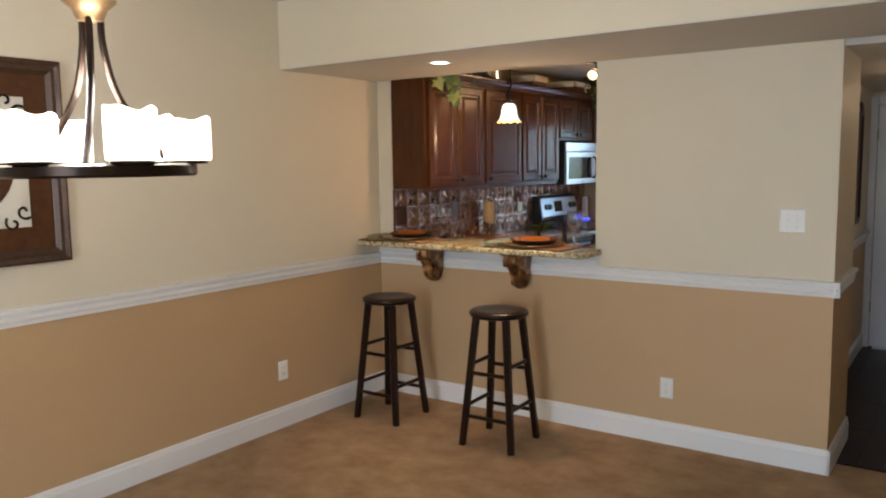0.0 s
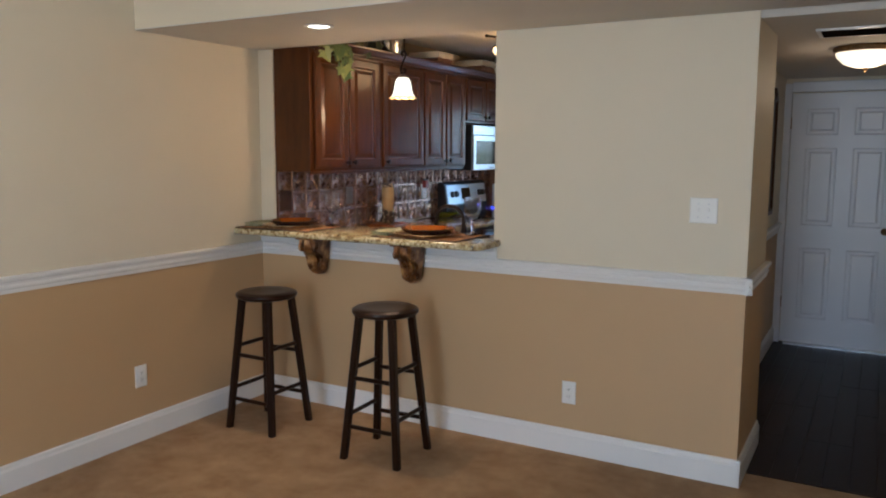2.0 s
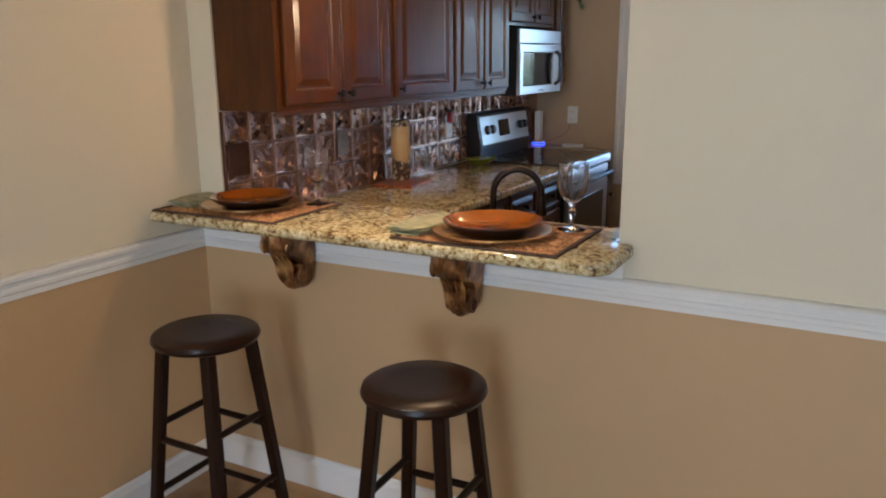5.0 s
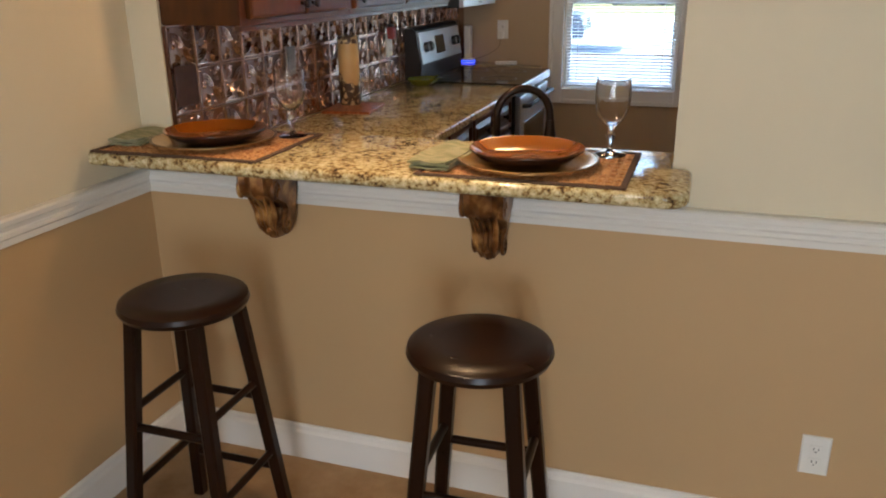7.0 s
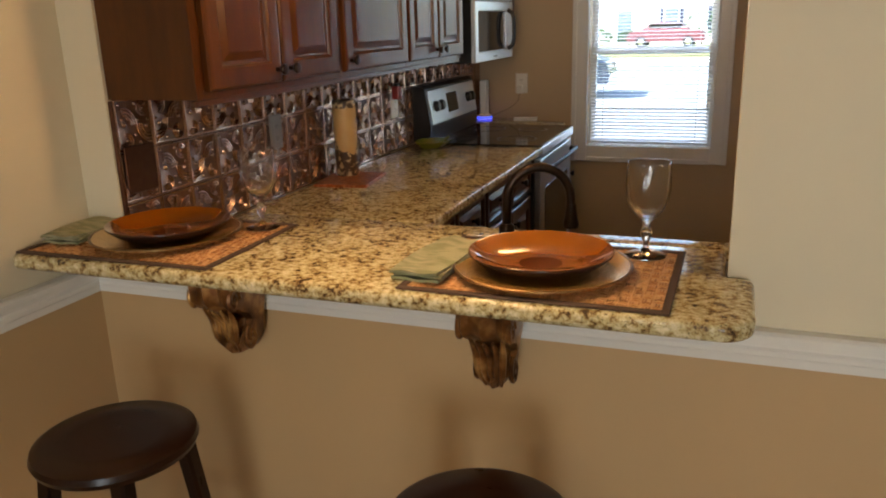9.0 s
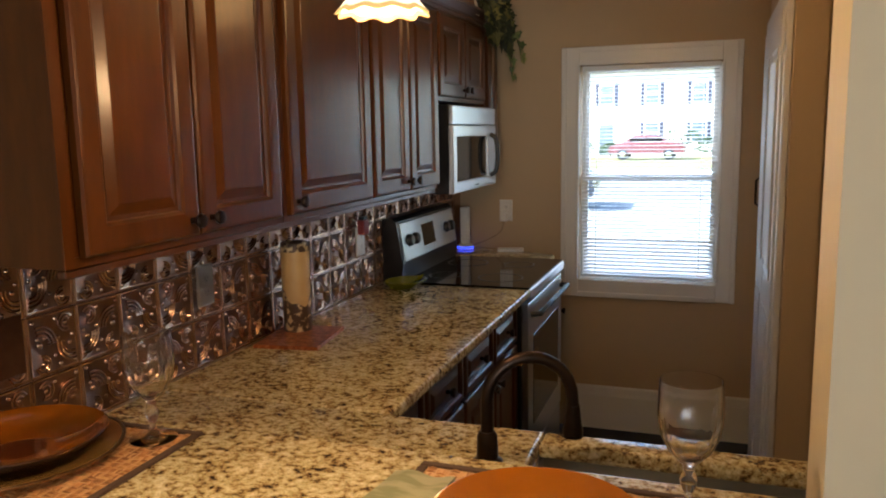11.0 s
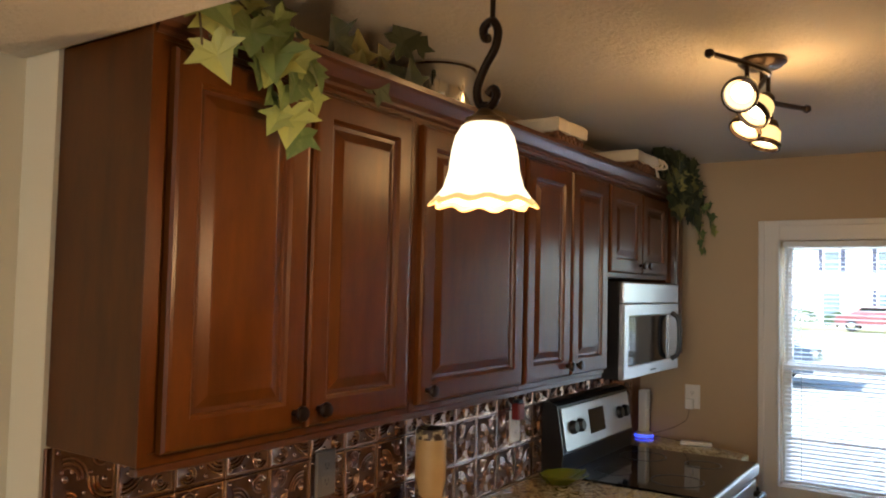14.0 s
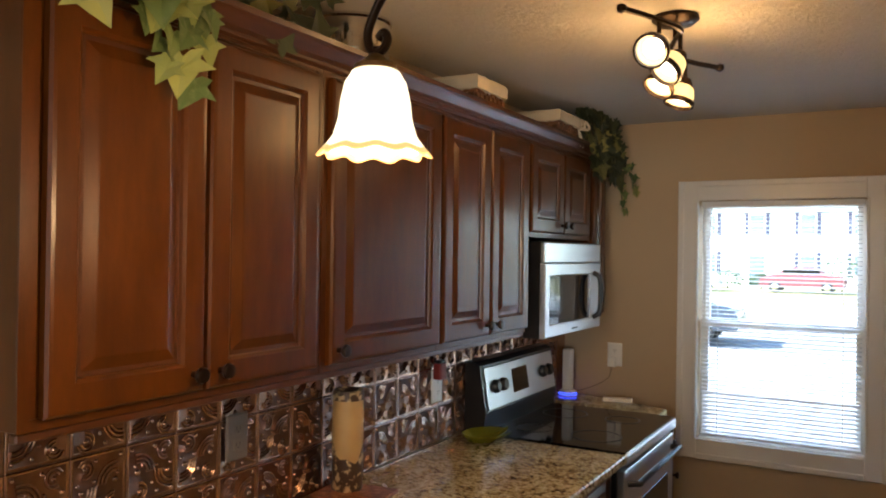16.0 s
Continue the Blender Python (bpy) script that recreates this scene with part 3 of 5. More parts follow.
def townhouse(x0, x1):
    h = thing("townhouse", (x0, 62, -0.3), "white-sided two-storey townhouse with dark blue shutters", "house", "townhouses across the road")
    w = x1 - x0
    part("wall", box(0, w, 0, 8, 0, 6.0), SIDING, h)
    bm = bmesh.new()
    a = [bm.verts.new(p) for p in ((-0.4, -0.6, 5.9), (-0.4, 8.6, 5.9), (-0.4, 4, 8.2))]
    b = [bm.verts.new((v.co.x + w + 0.8, v.co.y, v.co.z)) for v in a]
    for k in range(3):
        bm.faces.new((a[k], a[(k + 1) % 3], b[(k + 1) % 3], b[k]))
    bm.faces.new(a[::-1]); bm.faces.new(b)
    bmesh.ops.recalc_face_normals(bm, faces=bm.faces[:])
    part("roof", bm, ROOF, h, "grey shingled roof")
    n = int(w // 2.9)
    for k in range(n):
        x = (k + 0.5) * w / n
        for z in (0.9, 3.55):
            if z < 1 and k % 3 == 1:
                d = part("door", box(x - 0.5, x + 0.5, -0.06, 0.0, 0.1, 2.2, 0.01), DARKPANE, h, "dark front door")
                part("frame", box(x - 0.62, x + 0.62, -0.04, -0.001, 0.1, 2.35), SIDING, d)
                continue
            win = part("window", box(x - 0.52, x + 0.52, -0.05, 0.0, z, z + 1.45, 0.01), SIDING, h)
            for q in range(2):
                part("pane", box(x - 0.44, x + 0.44, -0.07, -0.05, z + 0.08 + q * 0.67, z + 0.68 + q * 0.67), DARKPANE, win)
            for sx in (-0.78, 0.54):
                part("shutter", box(x + sx, x + sx + 0.24, -0.06, 0.0, z - 0.05, z + 1.5, 0.01), SHUTTER, h)
    return h


townhouse(-32, -14.5)
townhouse(-14.0, -1.5)
townhouse(-0.5, 17)


def car(x, y, turn, mat, label):
    c = thing("parked_car", pose(x, y, -0.27, 0, 0, turn), label, "car", "cars parked outside")
    prof = [(-2.2, 0.35), (-2.25, 0.75), (-2.0, 0.95), (-1.35, 1.0), (-0.75, 1.42), (0.75, 1.45), (1.45, 1.02), (2.15, 0.85), (2.25, 0.55), (2.2, 0.35)]
    bm = bmesh.new()
    rows = []
    for yy, sc in ((-0.86, 0.93), (-0.80, 1.0), (0.80, 1.0), (0.86, 0.93)):
        rows.append([bm.verts.new((px, yy * (1 if pz < 1.1 else 0.82), 0.35 + (pz - 0.35) * sc)) for px, pz in prof])
    for a, b in zip(rows, rows[1:]):
        for k in range(len(prof)):
            bm.faces.new((a[k], a[(k + 1) % len(prof)], b[(k + 1) % len(prof)], b[k]))
    bm.faces.new(rows[0]); bm.faces.new(rows[-1][::-1])
    bmesh.ops.recalc_face_normals(bm, faces=bm.faces[:])
    part("body", bm, mat, c)
    for sy in (-1, 1):
        part("side_window", box(-0.95, 0.95, sy * 0.79 - 0.02, sy * 0.79 + 0.02, 1.02, 1.34, 0.01), BLACKGLASS, c)
        part("headlight", box(2.12, 2.25, sy * 0.6 - 0.15, sy * 0.6 + 0.15, 0.66, 0.8, 0.02), CHROME, c)
        for wx in (-1.35, 1.38):
            ty = part("wheel", moved(lathe([(0.2, -0.1), (0.31, -0.1), (0.33, -0.07), (0.33, 0.07), (0.31, 0.1), (0.2, 0.1)], 20), pose(wx, sy * 0.78, 0.33, 90)), TYRE, c)
            part("rim", moved(lathe([(0, 0.10), (0.06, 0.11), (0.19, 0.095), (0.205, 0.07), (0.0, 0.05)], 10), pose(wx, sy * 0.79, 0.33, -90 * sy)), CHROME, ty, "silver rim")
    return c


car(-5.9, 55.0, 178, CARRED, "red saloon car parked across the road")
car(-6.9, 24.5, 2, CARDARK, "dark blue car parked on the asphalt")
car(-12.5, 54.0, 180, CARWHITE, "silver car parked across the road")


def shrub(x, y, r, h):
    s = thing("shrub", (x, y, -0.3), "clipped dark green shrub before the townhouses", "shrub", "shrubs")
    rng = random.Random(int(x * 10) + 7)
    bm = bmesh.new()
    for i in range(420):
        a, u = rng.uniform(0, 6.283), rng.uniform(-0.5, 1)
        q = math.sqrt(max(0, 1 - u * u)) * rng.uniform(0.75, 1.08)
        p = Vector((r * q * math.cos(a), r * q * math.sin(a), h * (0.45 + 0.5 * u * rng.uniform(0.85, 1.1))))
        t = pose(p.x, p.y, max(p.z, 0.08), rng.uniform(0, 360), rng.uniform(0, 360), rng.uniform(0, 360))
        vs = [bm.verts.new(t @ Vector(c)) for c in ((-0.09, 0, 0), (0, -0.05, 0.02), (0.1, 0, 0), (0, 0.06, 0.02))]
        bm.faces.new(vs)
    part("crown", bm, HEDGE, s)
    part("trunk", tube([(0, 0, 0), (0.02, 0, h * 0.6)], [0.06, 0.03], 7), STEM, s)


for x, y, r, h in ((-4.0, 58, 1.3, 2.1), (-12.8, 58.5, 1.1, 1.3), (-10.6, 58.5, 1.0, 1.2), (-2.0, 59, 1.0, 1.4), (-8.6, 58.8, 0.7, 1.0)):
    shrub(x, y, r, h)

# ---- stools ----


def bar_stool(x, y, turn, label):
    s = thing("bar_stool", pose(x, y, 0, 0, 0, turn), label, "stool", "stools at the bar")
    top = 0.778
    prof = [(0, top - 0.038), (0.154, top - 0.038), (0.167, top - 0.032), (0.172, top - 0.02), (0.168, top - 0.008), (0.152, top), (0.10, top - 0.003), (0, top - 0.006)]
    part("seat", lathe(prof, 48), ESPRESSO, s, "round dished dark wooden seat", True)
    legs = {}
    for sx in (-1, 1):
        for sy in (-1, 1):
            a, b = Vector((sx * 0.095, sy * 0.095, top - 0.036)), Vector((sx * 0.158, sy * 0.158, 0.0))
            legs[sx, sy] = (a, b)
            bm = bmesh.new()
            rows = []
            for p, w in ((a, 0.019), (b, 0.018)):
                c = 0.006
                rows.append([bm.verts.new((p.x + dx * w - ex * c, p.y + dy * w - ey * c, p.z)) for dx, dy, ex, ey in
                             ((-1, -1, -1, 0), (1, -1, 1, 0), (1, -1, 0, -1), (1, 1, 0, 1), (1, 1, 1, 0), (-1, 1, -1, 0), (-1, 1, 0, 1), (-1, -1, 0, -1))])
            for k in range(8):
                bm.faces.new((rows[0][k], rows[0][(k + 1) % 8], rows[1][(k + 1) % 8], rows[1][k]))
            bm.faces.new(rows[0]); bm.faces.new(rows[1][::-1])
            bmesh.ops.recalc_face_normals(bm, faces=bm.faces[:])
            part("leg", bm, ESPRESSO, s)

    def on(k, z):
        a, b = legs[k]
        return a.lerp(b, (a.z - z) / (a.z - b.z))
    for p, q, zs in (((-1, -1), (1, -1), (0.42, 0.17)), ((-1, 1), (1, 1), (0.42, 0.17)), ((-1, -1), (-1, 1), (0.47, 0.23)), ((1, -1), (1, 1), (0.47, 0.23))):
        for z in zs:
            part("rung", tube([on(p, z), on(q, z)], 0.0115, 10), ESPRESSO, s, "", True)
    return s


bar_stool(-3.06, 6.02, 0, "dark espresso wooden bar stool standing in the corner")
bar_stool(-2.228, 5.98, 2, "dark espresso wooden bar stool standing under the bar")

# ---- bar top, corbels and place settings ----


def slab(outline, z0, z1, radius, edge):
    """A stone slab on an outline whose marked corners are rounded, with a rounded edge."""
    pts = []
    n = len(outline)
    for i, (x, y, r) in enumerate(outline):
        if not r:
            pts.append((x, y))
            continue
        p, a, b = Vector((x, y)), Vector(outline[i - 1][:2]), Vector(outline[(i + 1) % n][:2])
        u, v = (a - p).normalized(), (b - p).normalized()
        c = p + (u + v) * r
        for k in range(9):
            t = k / 8 * math.pi / 2
            pts.append(tuple(c - v * r * math.cos(t) - u * r * math.sin(t)))
    bm = bmesh.new()
    lo = [bm.verts.new((x, y, z0)) for x, y in pts]
    f = bm.faces.new(lo)
    ex = bmesh.ops.extrude_face_region(bm, geom=[f])
    bmesh.ops.translate(bm, verts=[v for v in ex["geom"] if isinstance(v, bmesh.types.BMVert)], vec=(0, 0, z1 - z0))
    flat = [e for e in bm.edges if abs(e.verts[0].co.z - e.verts[1].co.z) < 1e-6]
    bmesh.ops.bevel(bm, geom=flat, offset=edge, segments=4, affect="EDGES", profile=0.5)
    bmesh.ops.recalc_face_normals(bm, faces=bm.faces[:])
    return bm


bt = [(XD + 0.003, 6.21, 0.0), (XD + 0.03, 6.18, 0), (-1.80, 6.18, 0.06), (-1.80, YW - 0.004, 0.03), (OPR - 0.004, YW - 0.004, 0), (OPR - 0.004, 6.65, 0), (XL + 0.008, 6.65, 0), (XL + 0.008, YW - 0.004, 0), (XD + 0.003, YW - 0.004, 0)]
tagged(link("bar_counter", slab(bt, 1.064, BAR, 0.05, 0.012), GRANITE, None, "", True), "speckled gold granite bar top on the half wall", "bar top")


def corbel(x):
    c = thing("corbel", (x, YW - 0.0415, 0.83), "gilded carved scroll corbel under the bar top", "corbel", "corbels under the bar")
    out = [(0.225, 0.232), (0.226, 0.20), (0.222, 0.172), (0.198, 0.152), (0.165, 0.138), (0.118, 0.122), (0.092, 0.100), (0.098, 0.078), (0.130, 0.058), (0.140, 0.040), (0.118, 0.018), (0.075, 0.004), (0.02, 0.0)]
    bm = bmesh.new()
    rows = []
    nx = 9
    for i in range(nx):
        u = -1 + 2 * i / (nx - 1)
        ridge = 0.010 * math.cos(u * math.pi * 2.5)
        row = [bm.verts.new((u * (0.068 - 0.034 * max(0, (0.16 - z) / 0.16)), -max(0.004, d * (1 - 0.10 * u * u) + ridge * (d > 0.05)), z + 0.035 * u * u * max(0, (0.06 - z) / 0.06))) for d, z in out]
        row += [bm.verts.new((u * 0.034, 0, 0.035 * u * u)), bm.verts.new((u * 0.068, 0, 0.232))]
        rows.append(row)
    m = len(rows[0])
    for a, b in zip(rows, rows[1:]):
        for k in range(m):
            bm.faces.new((a[k], a[(k + 1) % m], b[(k + 1) % m], b[k]))
    bm.faces.new(rows[0]); bm.faces.new(rows[-1][::-1])
    bmesh.ops.recalc_face_normals(bm, faces=bm.faces[:])
    part("body", bm, GILT, c, "", True)
    part("cap", box(-0.076, 0.076, -0.236, 0.0, 0.2185, 0.234, 0.004, 2), GILT, c, "moulded cap")
    for sx in (-1, 1):
        sp = [(sx * 0.062, -0.185 + 0.032 * (1 - t) * math.cos(t * 11), 0.172 + 0.032 * (1 - t) * math.sin(t * 11)) for t in [k / 26 for k in range(26)]]
        part("scroll", tube(sp, 0.008, 7), GILT, c, "carved scroll", True)
        sp = [(sx * 0.046, -0.085 + 0.034 * (1 - t) * math.cos(2 + t * 10), 0.055 + 0.034 * (1 - t) * math.sin(2 + t * 10)) for t in [k / 26 for k in range(26)]]
        part("scroll", tube(sp, 0.007, 7), GILT, c, "carved scroll", True)
    for k in range(5):
        u = (k - 2) / 2
        lf = curve([(u * 0.04, -0.20 + 0.02 * abs(u), 0.145), (u * 0.034, -0.150, 0.105), (u * 0.03, -0.142, 0.065), (u * 0.02, -0.11, 0.02)], 5)
        part("acanthus_leaf", tube(lf, [0.004 + 0.007 * math.sin(math.pi * i / (len(lf) - 1)) for i in range(len(lf))], 7), GILT, c, "", True)
    c.scale = (0.86, 0.76, 1.0)
    return c


corbel(-2.965)
corbel(-2.306)


def placemat(x0, x1, y0, y1, turn=0):
    m = thing("placemat", pose((x0 + x1) / 2, (y0 + y1) / 2, BAR, 0, 0, turn), "woven brown reed placemat with dark binding on the bar", "placemat", "placemats")
    w, d = (x1 - x0) / 2, (y1 - y0) / 2
    bm = bmesh.new()
    blk = 0.020
    nx, ny = int((2 * w - 0.03) / blk), int((2 * d - 0.03) / blk)
    for i in range(nx):
        for j in range(ny):
            bx, by = -w + 0.015 + i * (2 * w - 0.03) / nx, -d + 0.015 + j * (2 * d - 0.03) / ny
            cw, ch = (2 * w - 0.03) / nx, (2 * d - 0.03) / ny
            for k in range(4):
                if (i + j) % 2:
                    b = (bx + 0.001, bx + cw - 0.001, by + k * ch / 4 + 0.0008, by + (k + 1) * ch / 4 - 0.0008)
                else:
                    b = (bx + k * cw / 4 + 0.0008, bx + (k + 1) * cw / 4 - 0.0008, by + 0.001, by + ch - 0.001)
                vs = [bm.verts.new(p) for p in ((b[0], b[2], 0.002), (b[1], b[2], 0.002), (b[1], b[3], 0.002), (b[0], b[3], 0.002), ((b[0] + b[1]) / 2, (b[2] + b[3]) / 2, 0.0052))]
                for q in range(4):
                    bm.faces.new((vs[q], vs[(q + 1) % 4], vs[4]))
    tagged(part("weave", bm, REED, m), kind="stuff")
    part("backing", box(-w + 0.006, w - 0.006, -d + 0.006, d - 0.006, 0.0005, 0.0022), REED, m)
    for b in ((-w, w, -d, -d + 0.016), (-w, w, d - 0.016, d), (-w, -w + 0.016, -d + 0.016, d - 0.016), (w - 0.016, w, -d + 0.016, d - 0.016)):
        part("binding", box(b[0], b[1], b[2], b[3], 0.0003, 0.006, 0.002), BINDING, m, "dark cloth binding")


placemat(-3.46, -2.915, 6.196, 6.595, 0.5)
placemat(-2.465, -1.94, 6.196, 6.595, -0.5)


def charger(x, y, r):
    c = thing("charger_plate", (x, y, BAR + 0.0062), "round gold charger plate on a placemat", "plate", "chargers")
    part("dish", lathe([(0, 0.0), (r * 0.7, 0.0), (r * 0.78, 0.006), (r, 0.013), (r, 0.016), (r * 0.97, 0.0165), (r * 0.76, 0.0095), (r * 0.68, 0.004), (0, 0.004)], 64), GOLD, c, "", True)
    part("bead", moved(lathe([(r - 0.002, 0.0135), (r + 0.0015, 0.0145), (r + 0.0015, 0.017), (r - 0.002, 0.018), (r - 0.005, 0.0165)], 64), pose(0, 0, 0)), ANTIQUE, c, "", True)


WELL = material("dark_amber_glaze", (0.09, 0.02, 0.005), 0.12)


def bowl(x, y, r):
    b = thing("dinner_plate", (x, y, BAR + 0.0108), "glossy amber glazed coupe plate with dark underside", "plate", "dinner plates")
    part("underside", lathe([(0, 0), (r * 0.55, 0.0), (r * 0.6, 0.004), (r * 0.85, 0.018), (r, 0.042), (r * 1.004, 0.046), (r * 0.998, 0.0475)], 64), DARKGLAZE, b, "dark brown glazed underside", True)
    part("inside", lathe([(r * 0.998, 0.0475), (r * 0.975, 0.0465), (r * 0.80, 0.024), (r * 0.55, 0.0105), (r * 0.3, 0.0085)], 64), AMBER, b, "", True)
    part("well", lathe([(r * 0.3, 0.0085), (r * 0.15, 0.0082), (0, 0.0085)], 48), WELL, b, "dark glazed centre", True)
    b.scale = (1, 1, 0.78)


charger(-3.175, 6.40, 0.183)
bowl(-3.172, 6.405, 0.150)
charger(-2.212, 6.375, 0.183)
bowl(-2.218, 6.39, 0.150)


def wine_glass(x, y):
    g = thing("wine_glass", (x, y, BAR + 0.0062), "clear ribbed wine goblet standing on a placemat", "glass", "wine glasses")

    def ribs(i, a, r, z):
        return (r * (1 + (0.018 * math.cos(16 * a) if 0.09 < z < 0.16 else 0)), z)
    n = 64
    g.scale = (1.2, 1.2, 1.0)
    part("foot", lathe([(0, 0), (0.036, 0.0), (0.037, 0.002), (0.03, 0.005), (0.010, 0.010), (0.0065, 0.016), (0, 0.016)], n), GLASS, g, "", True)
    part("stem", lathe([(0, 0.016), (0.0062, 0.016), (0.005, 0.03), (0.009, 0.042), (0.0115, 0.052), (0.008, 0.062), (0.0075, 0.075), (0.013, 0.082), (0, 0.082)], 12), GLASS, g, "faceted stem", True)
    part("bowl", lathe([(0, 0.082), (0.014, 0.083), (0.026, 0.098), (0.035, 0.120), (0.039, 0.15), (0.0385, 0.185), (0.0372, 0.205), (0.0362, 0.205), (0.0372, 0.185), (0.0375, 0.15), (0.0335, 0.121), (0.0245, 0.1), (0.012, 0.087), (0, 0.086)], n, ribs), GLASS, g, "", True)


wine_glass(-2.988, 6.54)
wine_glass(-2.02, 6.535)


def napkin(x, y, turn, w, d, label):
    nk = thing("napkin", pose(x, y, BAR + 0.0062, 0, 0, turn), label, "napkin", "napkins")
    for k, (dz, sh) in enumerate(((0.0, 0.0), (0.0065, 0.004), (0.013, -0.003))):
        bm = bmesh.new()
        nx, ny = 10, 8
        def sheet(o):
            return [[bm.verts.new((-w / 2 + w * i / nx + sh, -d / 2 + d * j / ny + sh, o + dz + (0.0035 * math.sin(i * 0.9 + k) * math.cos(j * 0.7 + 2 * k) + 0.0035) * (0.4 if k == 0 else 1))) for j in range(ny + 1)] for i in range(nx + 1)]
        lo, hi = sheet(0.0), sheet(0.0055)
        for i in range(nx):
            for j in range(ny):
                bm.faces.new((hi[i][j], hi[i + 1][j], hi[i + 1][j + 1], hi[i][j + 1]))
                bm.faces.new((lo[i][j], lo[i][j + 1], lo[i + 1][j + 1], lo[i + 1][j]))
        edge = [(i, 0) for i in range(nx)] + [(nx, j) for j in range(ny)] + [(i, ny) for i in range(nx, 0, -1)] + [(0, j) for j in range(ny, 0, -1)]
        for a, b in zip(edge, edge[1:] + edge[:1]):
            bm.faces.new((lo[a[0]][a[1]], lo[b[0]][b[1]], hi[b[0]][b[1]], hi[a[0]][a[1]]))
        bmesh.ops.recalc_face_normals(bm, faces=bm.faces[:])
        part("fold", bm, SAGE, nk, "", True)


napkin(-3.405, 6.40, 4, 0.10, 0.26, "folded green patterned cloth napkin beside a plate")
napkin(-2.43, 6.37, -4, 0.105, 0.27, "folded sage green cloth napkin beside a plate")

# ---- upper cabinets ----


def knob(parent, y, z, x=0.022):
    part("knob", moved(lathe([(0, 0), (0.007, 0.0), (0.006, 0.012), (0.014, 0.018), (0.0165, 0.024), (0.014, 0.030), (0, 0.033)], 16), pose(x, y, z, 0, 90, 0)), BRONZE, parent, "dark bronze knob", True)


def cab_door(parent, y0, y1, z0, z1, knob_side, knob_z, x=0.0, drawer=False):
    """A raised-panel door in the parent's frame."""
    w, h = y1 - y0, z1 - z0
    st = 0.058 if not drawer else 0.03
    bm = nested(w, h, [(0, 0.002), (0, 0.016), (0.005, 0.021), (0.012, 0.022), (st - 0.006, 0.022), (st, 0.017), (st + 0.003, 0.009)], True)
    d = part("door" if not drawer else "drawer_front", bm, CHERRY, parent)
    d.matrix_basis = pose(x, (y0 + y1) / 2, (z0 + z1) / 2)
    part("glaze_line", nested(w - 2 * st - 0.004, h - 2 * st - 0.004, [(0, 0.010), (0, 0.0105), (0.012, 0.0105)], True), GLAZE, d, "dark glazed groove")
    part("panel", nested(w - 2 * st - 0.02, h - 2 * st - 0.02, [(0, 0.006), (0, 0.010), (0.022, 0.019), (0.026, 0.0195)]), CHERRY, d, "raised panel")
    if knob_side is not None:
        knob(d, knob_side * (w / 2 - 0.03), knob_z)
    return d


def upper_cabinet(y0, y1, z0, z1, doors, label, name="upper_cabinet"):
    c = thing(name, (XL, y0, z0), label, "cabinet", "upper cabinets")
    w, h, dp = y1 - y0, z1 - z0, XC - 0.022 - XL
    part("body", box(0.001, dp, 0, w, 0, h, 0.0015), CHERRY, c)
    part("face_frame", moved(nested(w, h, [(0, 0), (0, 0.003), (0.02, 0.003), (0.02, 0.0)], True), pose(dp, w / 2, h / 2)), CHERRY, c)
    for a, b, side in doors:
        cab_door(c, a - y0, b - y0, 0.018, h - 0.03, side, -(h - 0.048) / 2 + 0.035, dp)
    return c


UZ0, UZ1 = 1.437, 2.185
upper_cabinet(6.470, 7.222, UZ0, UZ1, ((6.506, 6.842, 1), (6.852, 7.196, -1)), "cherry wooden wall cabinet with two raised-panel doors")
upper_cabinet(7.224, 7.785, UZ0, UZ1, ((7.244, 7.78, -1),), "cherry wooden wall cabinet with one wide raised-panel door")
upper_cabinet(7.787, 8.462, UZ0, UZ1, ((7.798, 8.122, 1), (8.132, 8.452, -1)), "cherry wooden wall cabinet with two narrow doors")
upper_cabinet(8.464, 9.18, 1.80, UZ1, ((8.478, 8.818, 1), (8.828, 9.15, -1)), "short cherry wooden cabinet above the microwave")
upper_cabinet(9.182, 9.39, UZ0, UZ1, ((9.195, 9.38, None),), "narrow cherry wooden wall cabinet beside the microwave")
for z in (UZ0,):
    tagged(link("light_rail", box(XC - 0.045, XC - 0.024, 6.472, 8.46, z - 0.018, z - 0.001, 0.003), GLAZE), "dark wooden light rail under the wall cabinets", "light rail")
CROWN = [(0, 0), (0.004, 0.0), (0.010, 0.006), (0.010, 0.014), (0.020, 0.022), (0.034, 0.044), (0.040, 0.05), (0.044, 0.05), (0.046, 0.062), (0, 0.062)]
tagged(link("crown_moulding", sweep(CROWN, (XC - 0.02, 6.474, UZ1 - 0.012), (XC - 0.02, 9.42, UZ1 - 0.012), (1, 0, 0)), GLAZE), "dark wooden crown moulding along the cabinet tops", "moulding")

# ---- microwave and range ----
mw = thing("microwave", (-3.325, 8.525, 1.405), "stainless over-the-range microwave under the cabinet", "microwave")
part("body", box(0.0, 0.265, 0.002, 0.672, 0, 0.38, 0.004), BLACK, mw)
part("vent_panel", box(0.265, 0.285, 0.002, 0.672, 0.295, 0.375, 0.004, 2), STEEL, mw, "brushed steel top panel")
mdoor = part("door", moved(nested(0.672, 0.29, [(0, 0), (0, 0.018), (0.004, 0.022), (0.045, 0.022), (0.05, 0.018)], True), pose(0.265, 0.337, 0.147)), STEEL, mw, "brushed steel door")
part("door_window", box(0.262, 0.281, 0.05, 0.625, 0.05, 0.245), BLACKGLASS, mdoor, "black glass window")
part("control_panel", box(0.2815, 0.289, 0.535, 0.622, 0.045, 0.25, 0.002), STEEL, mw)
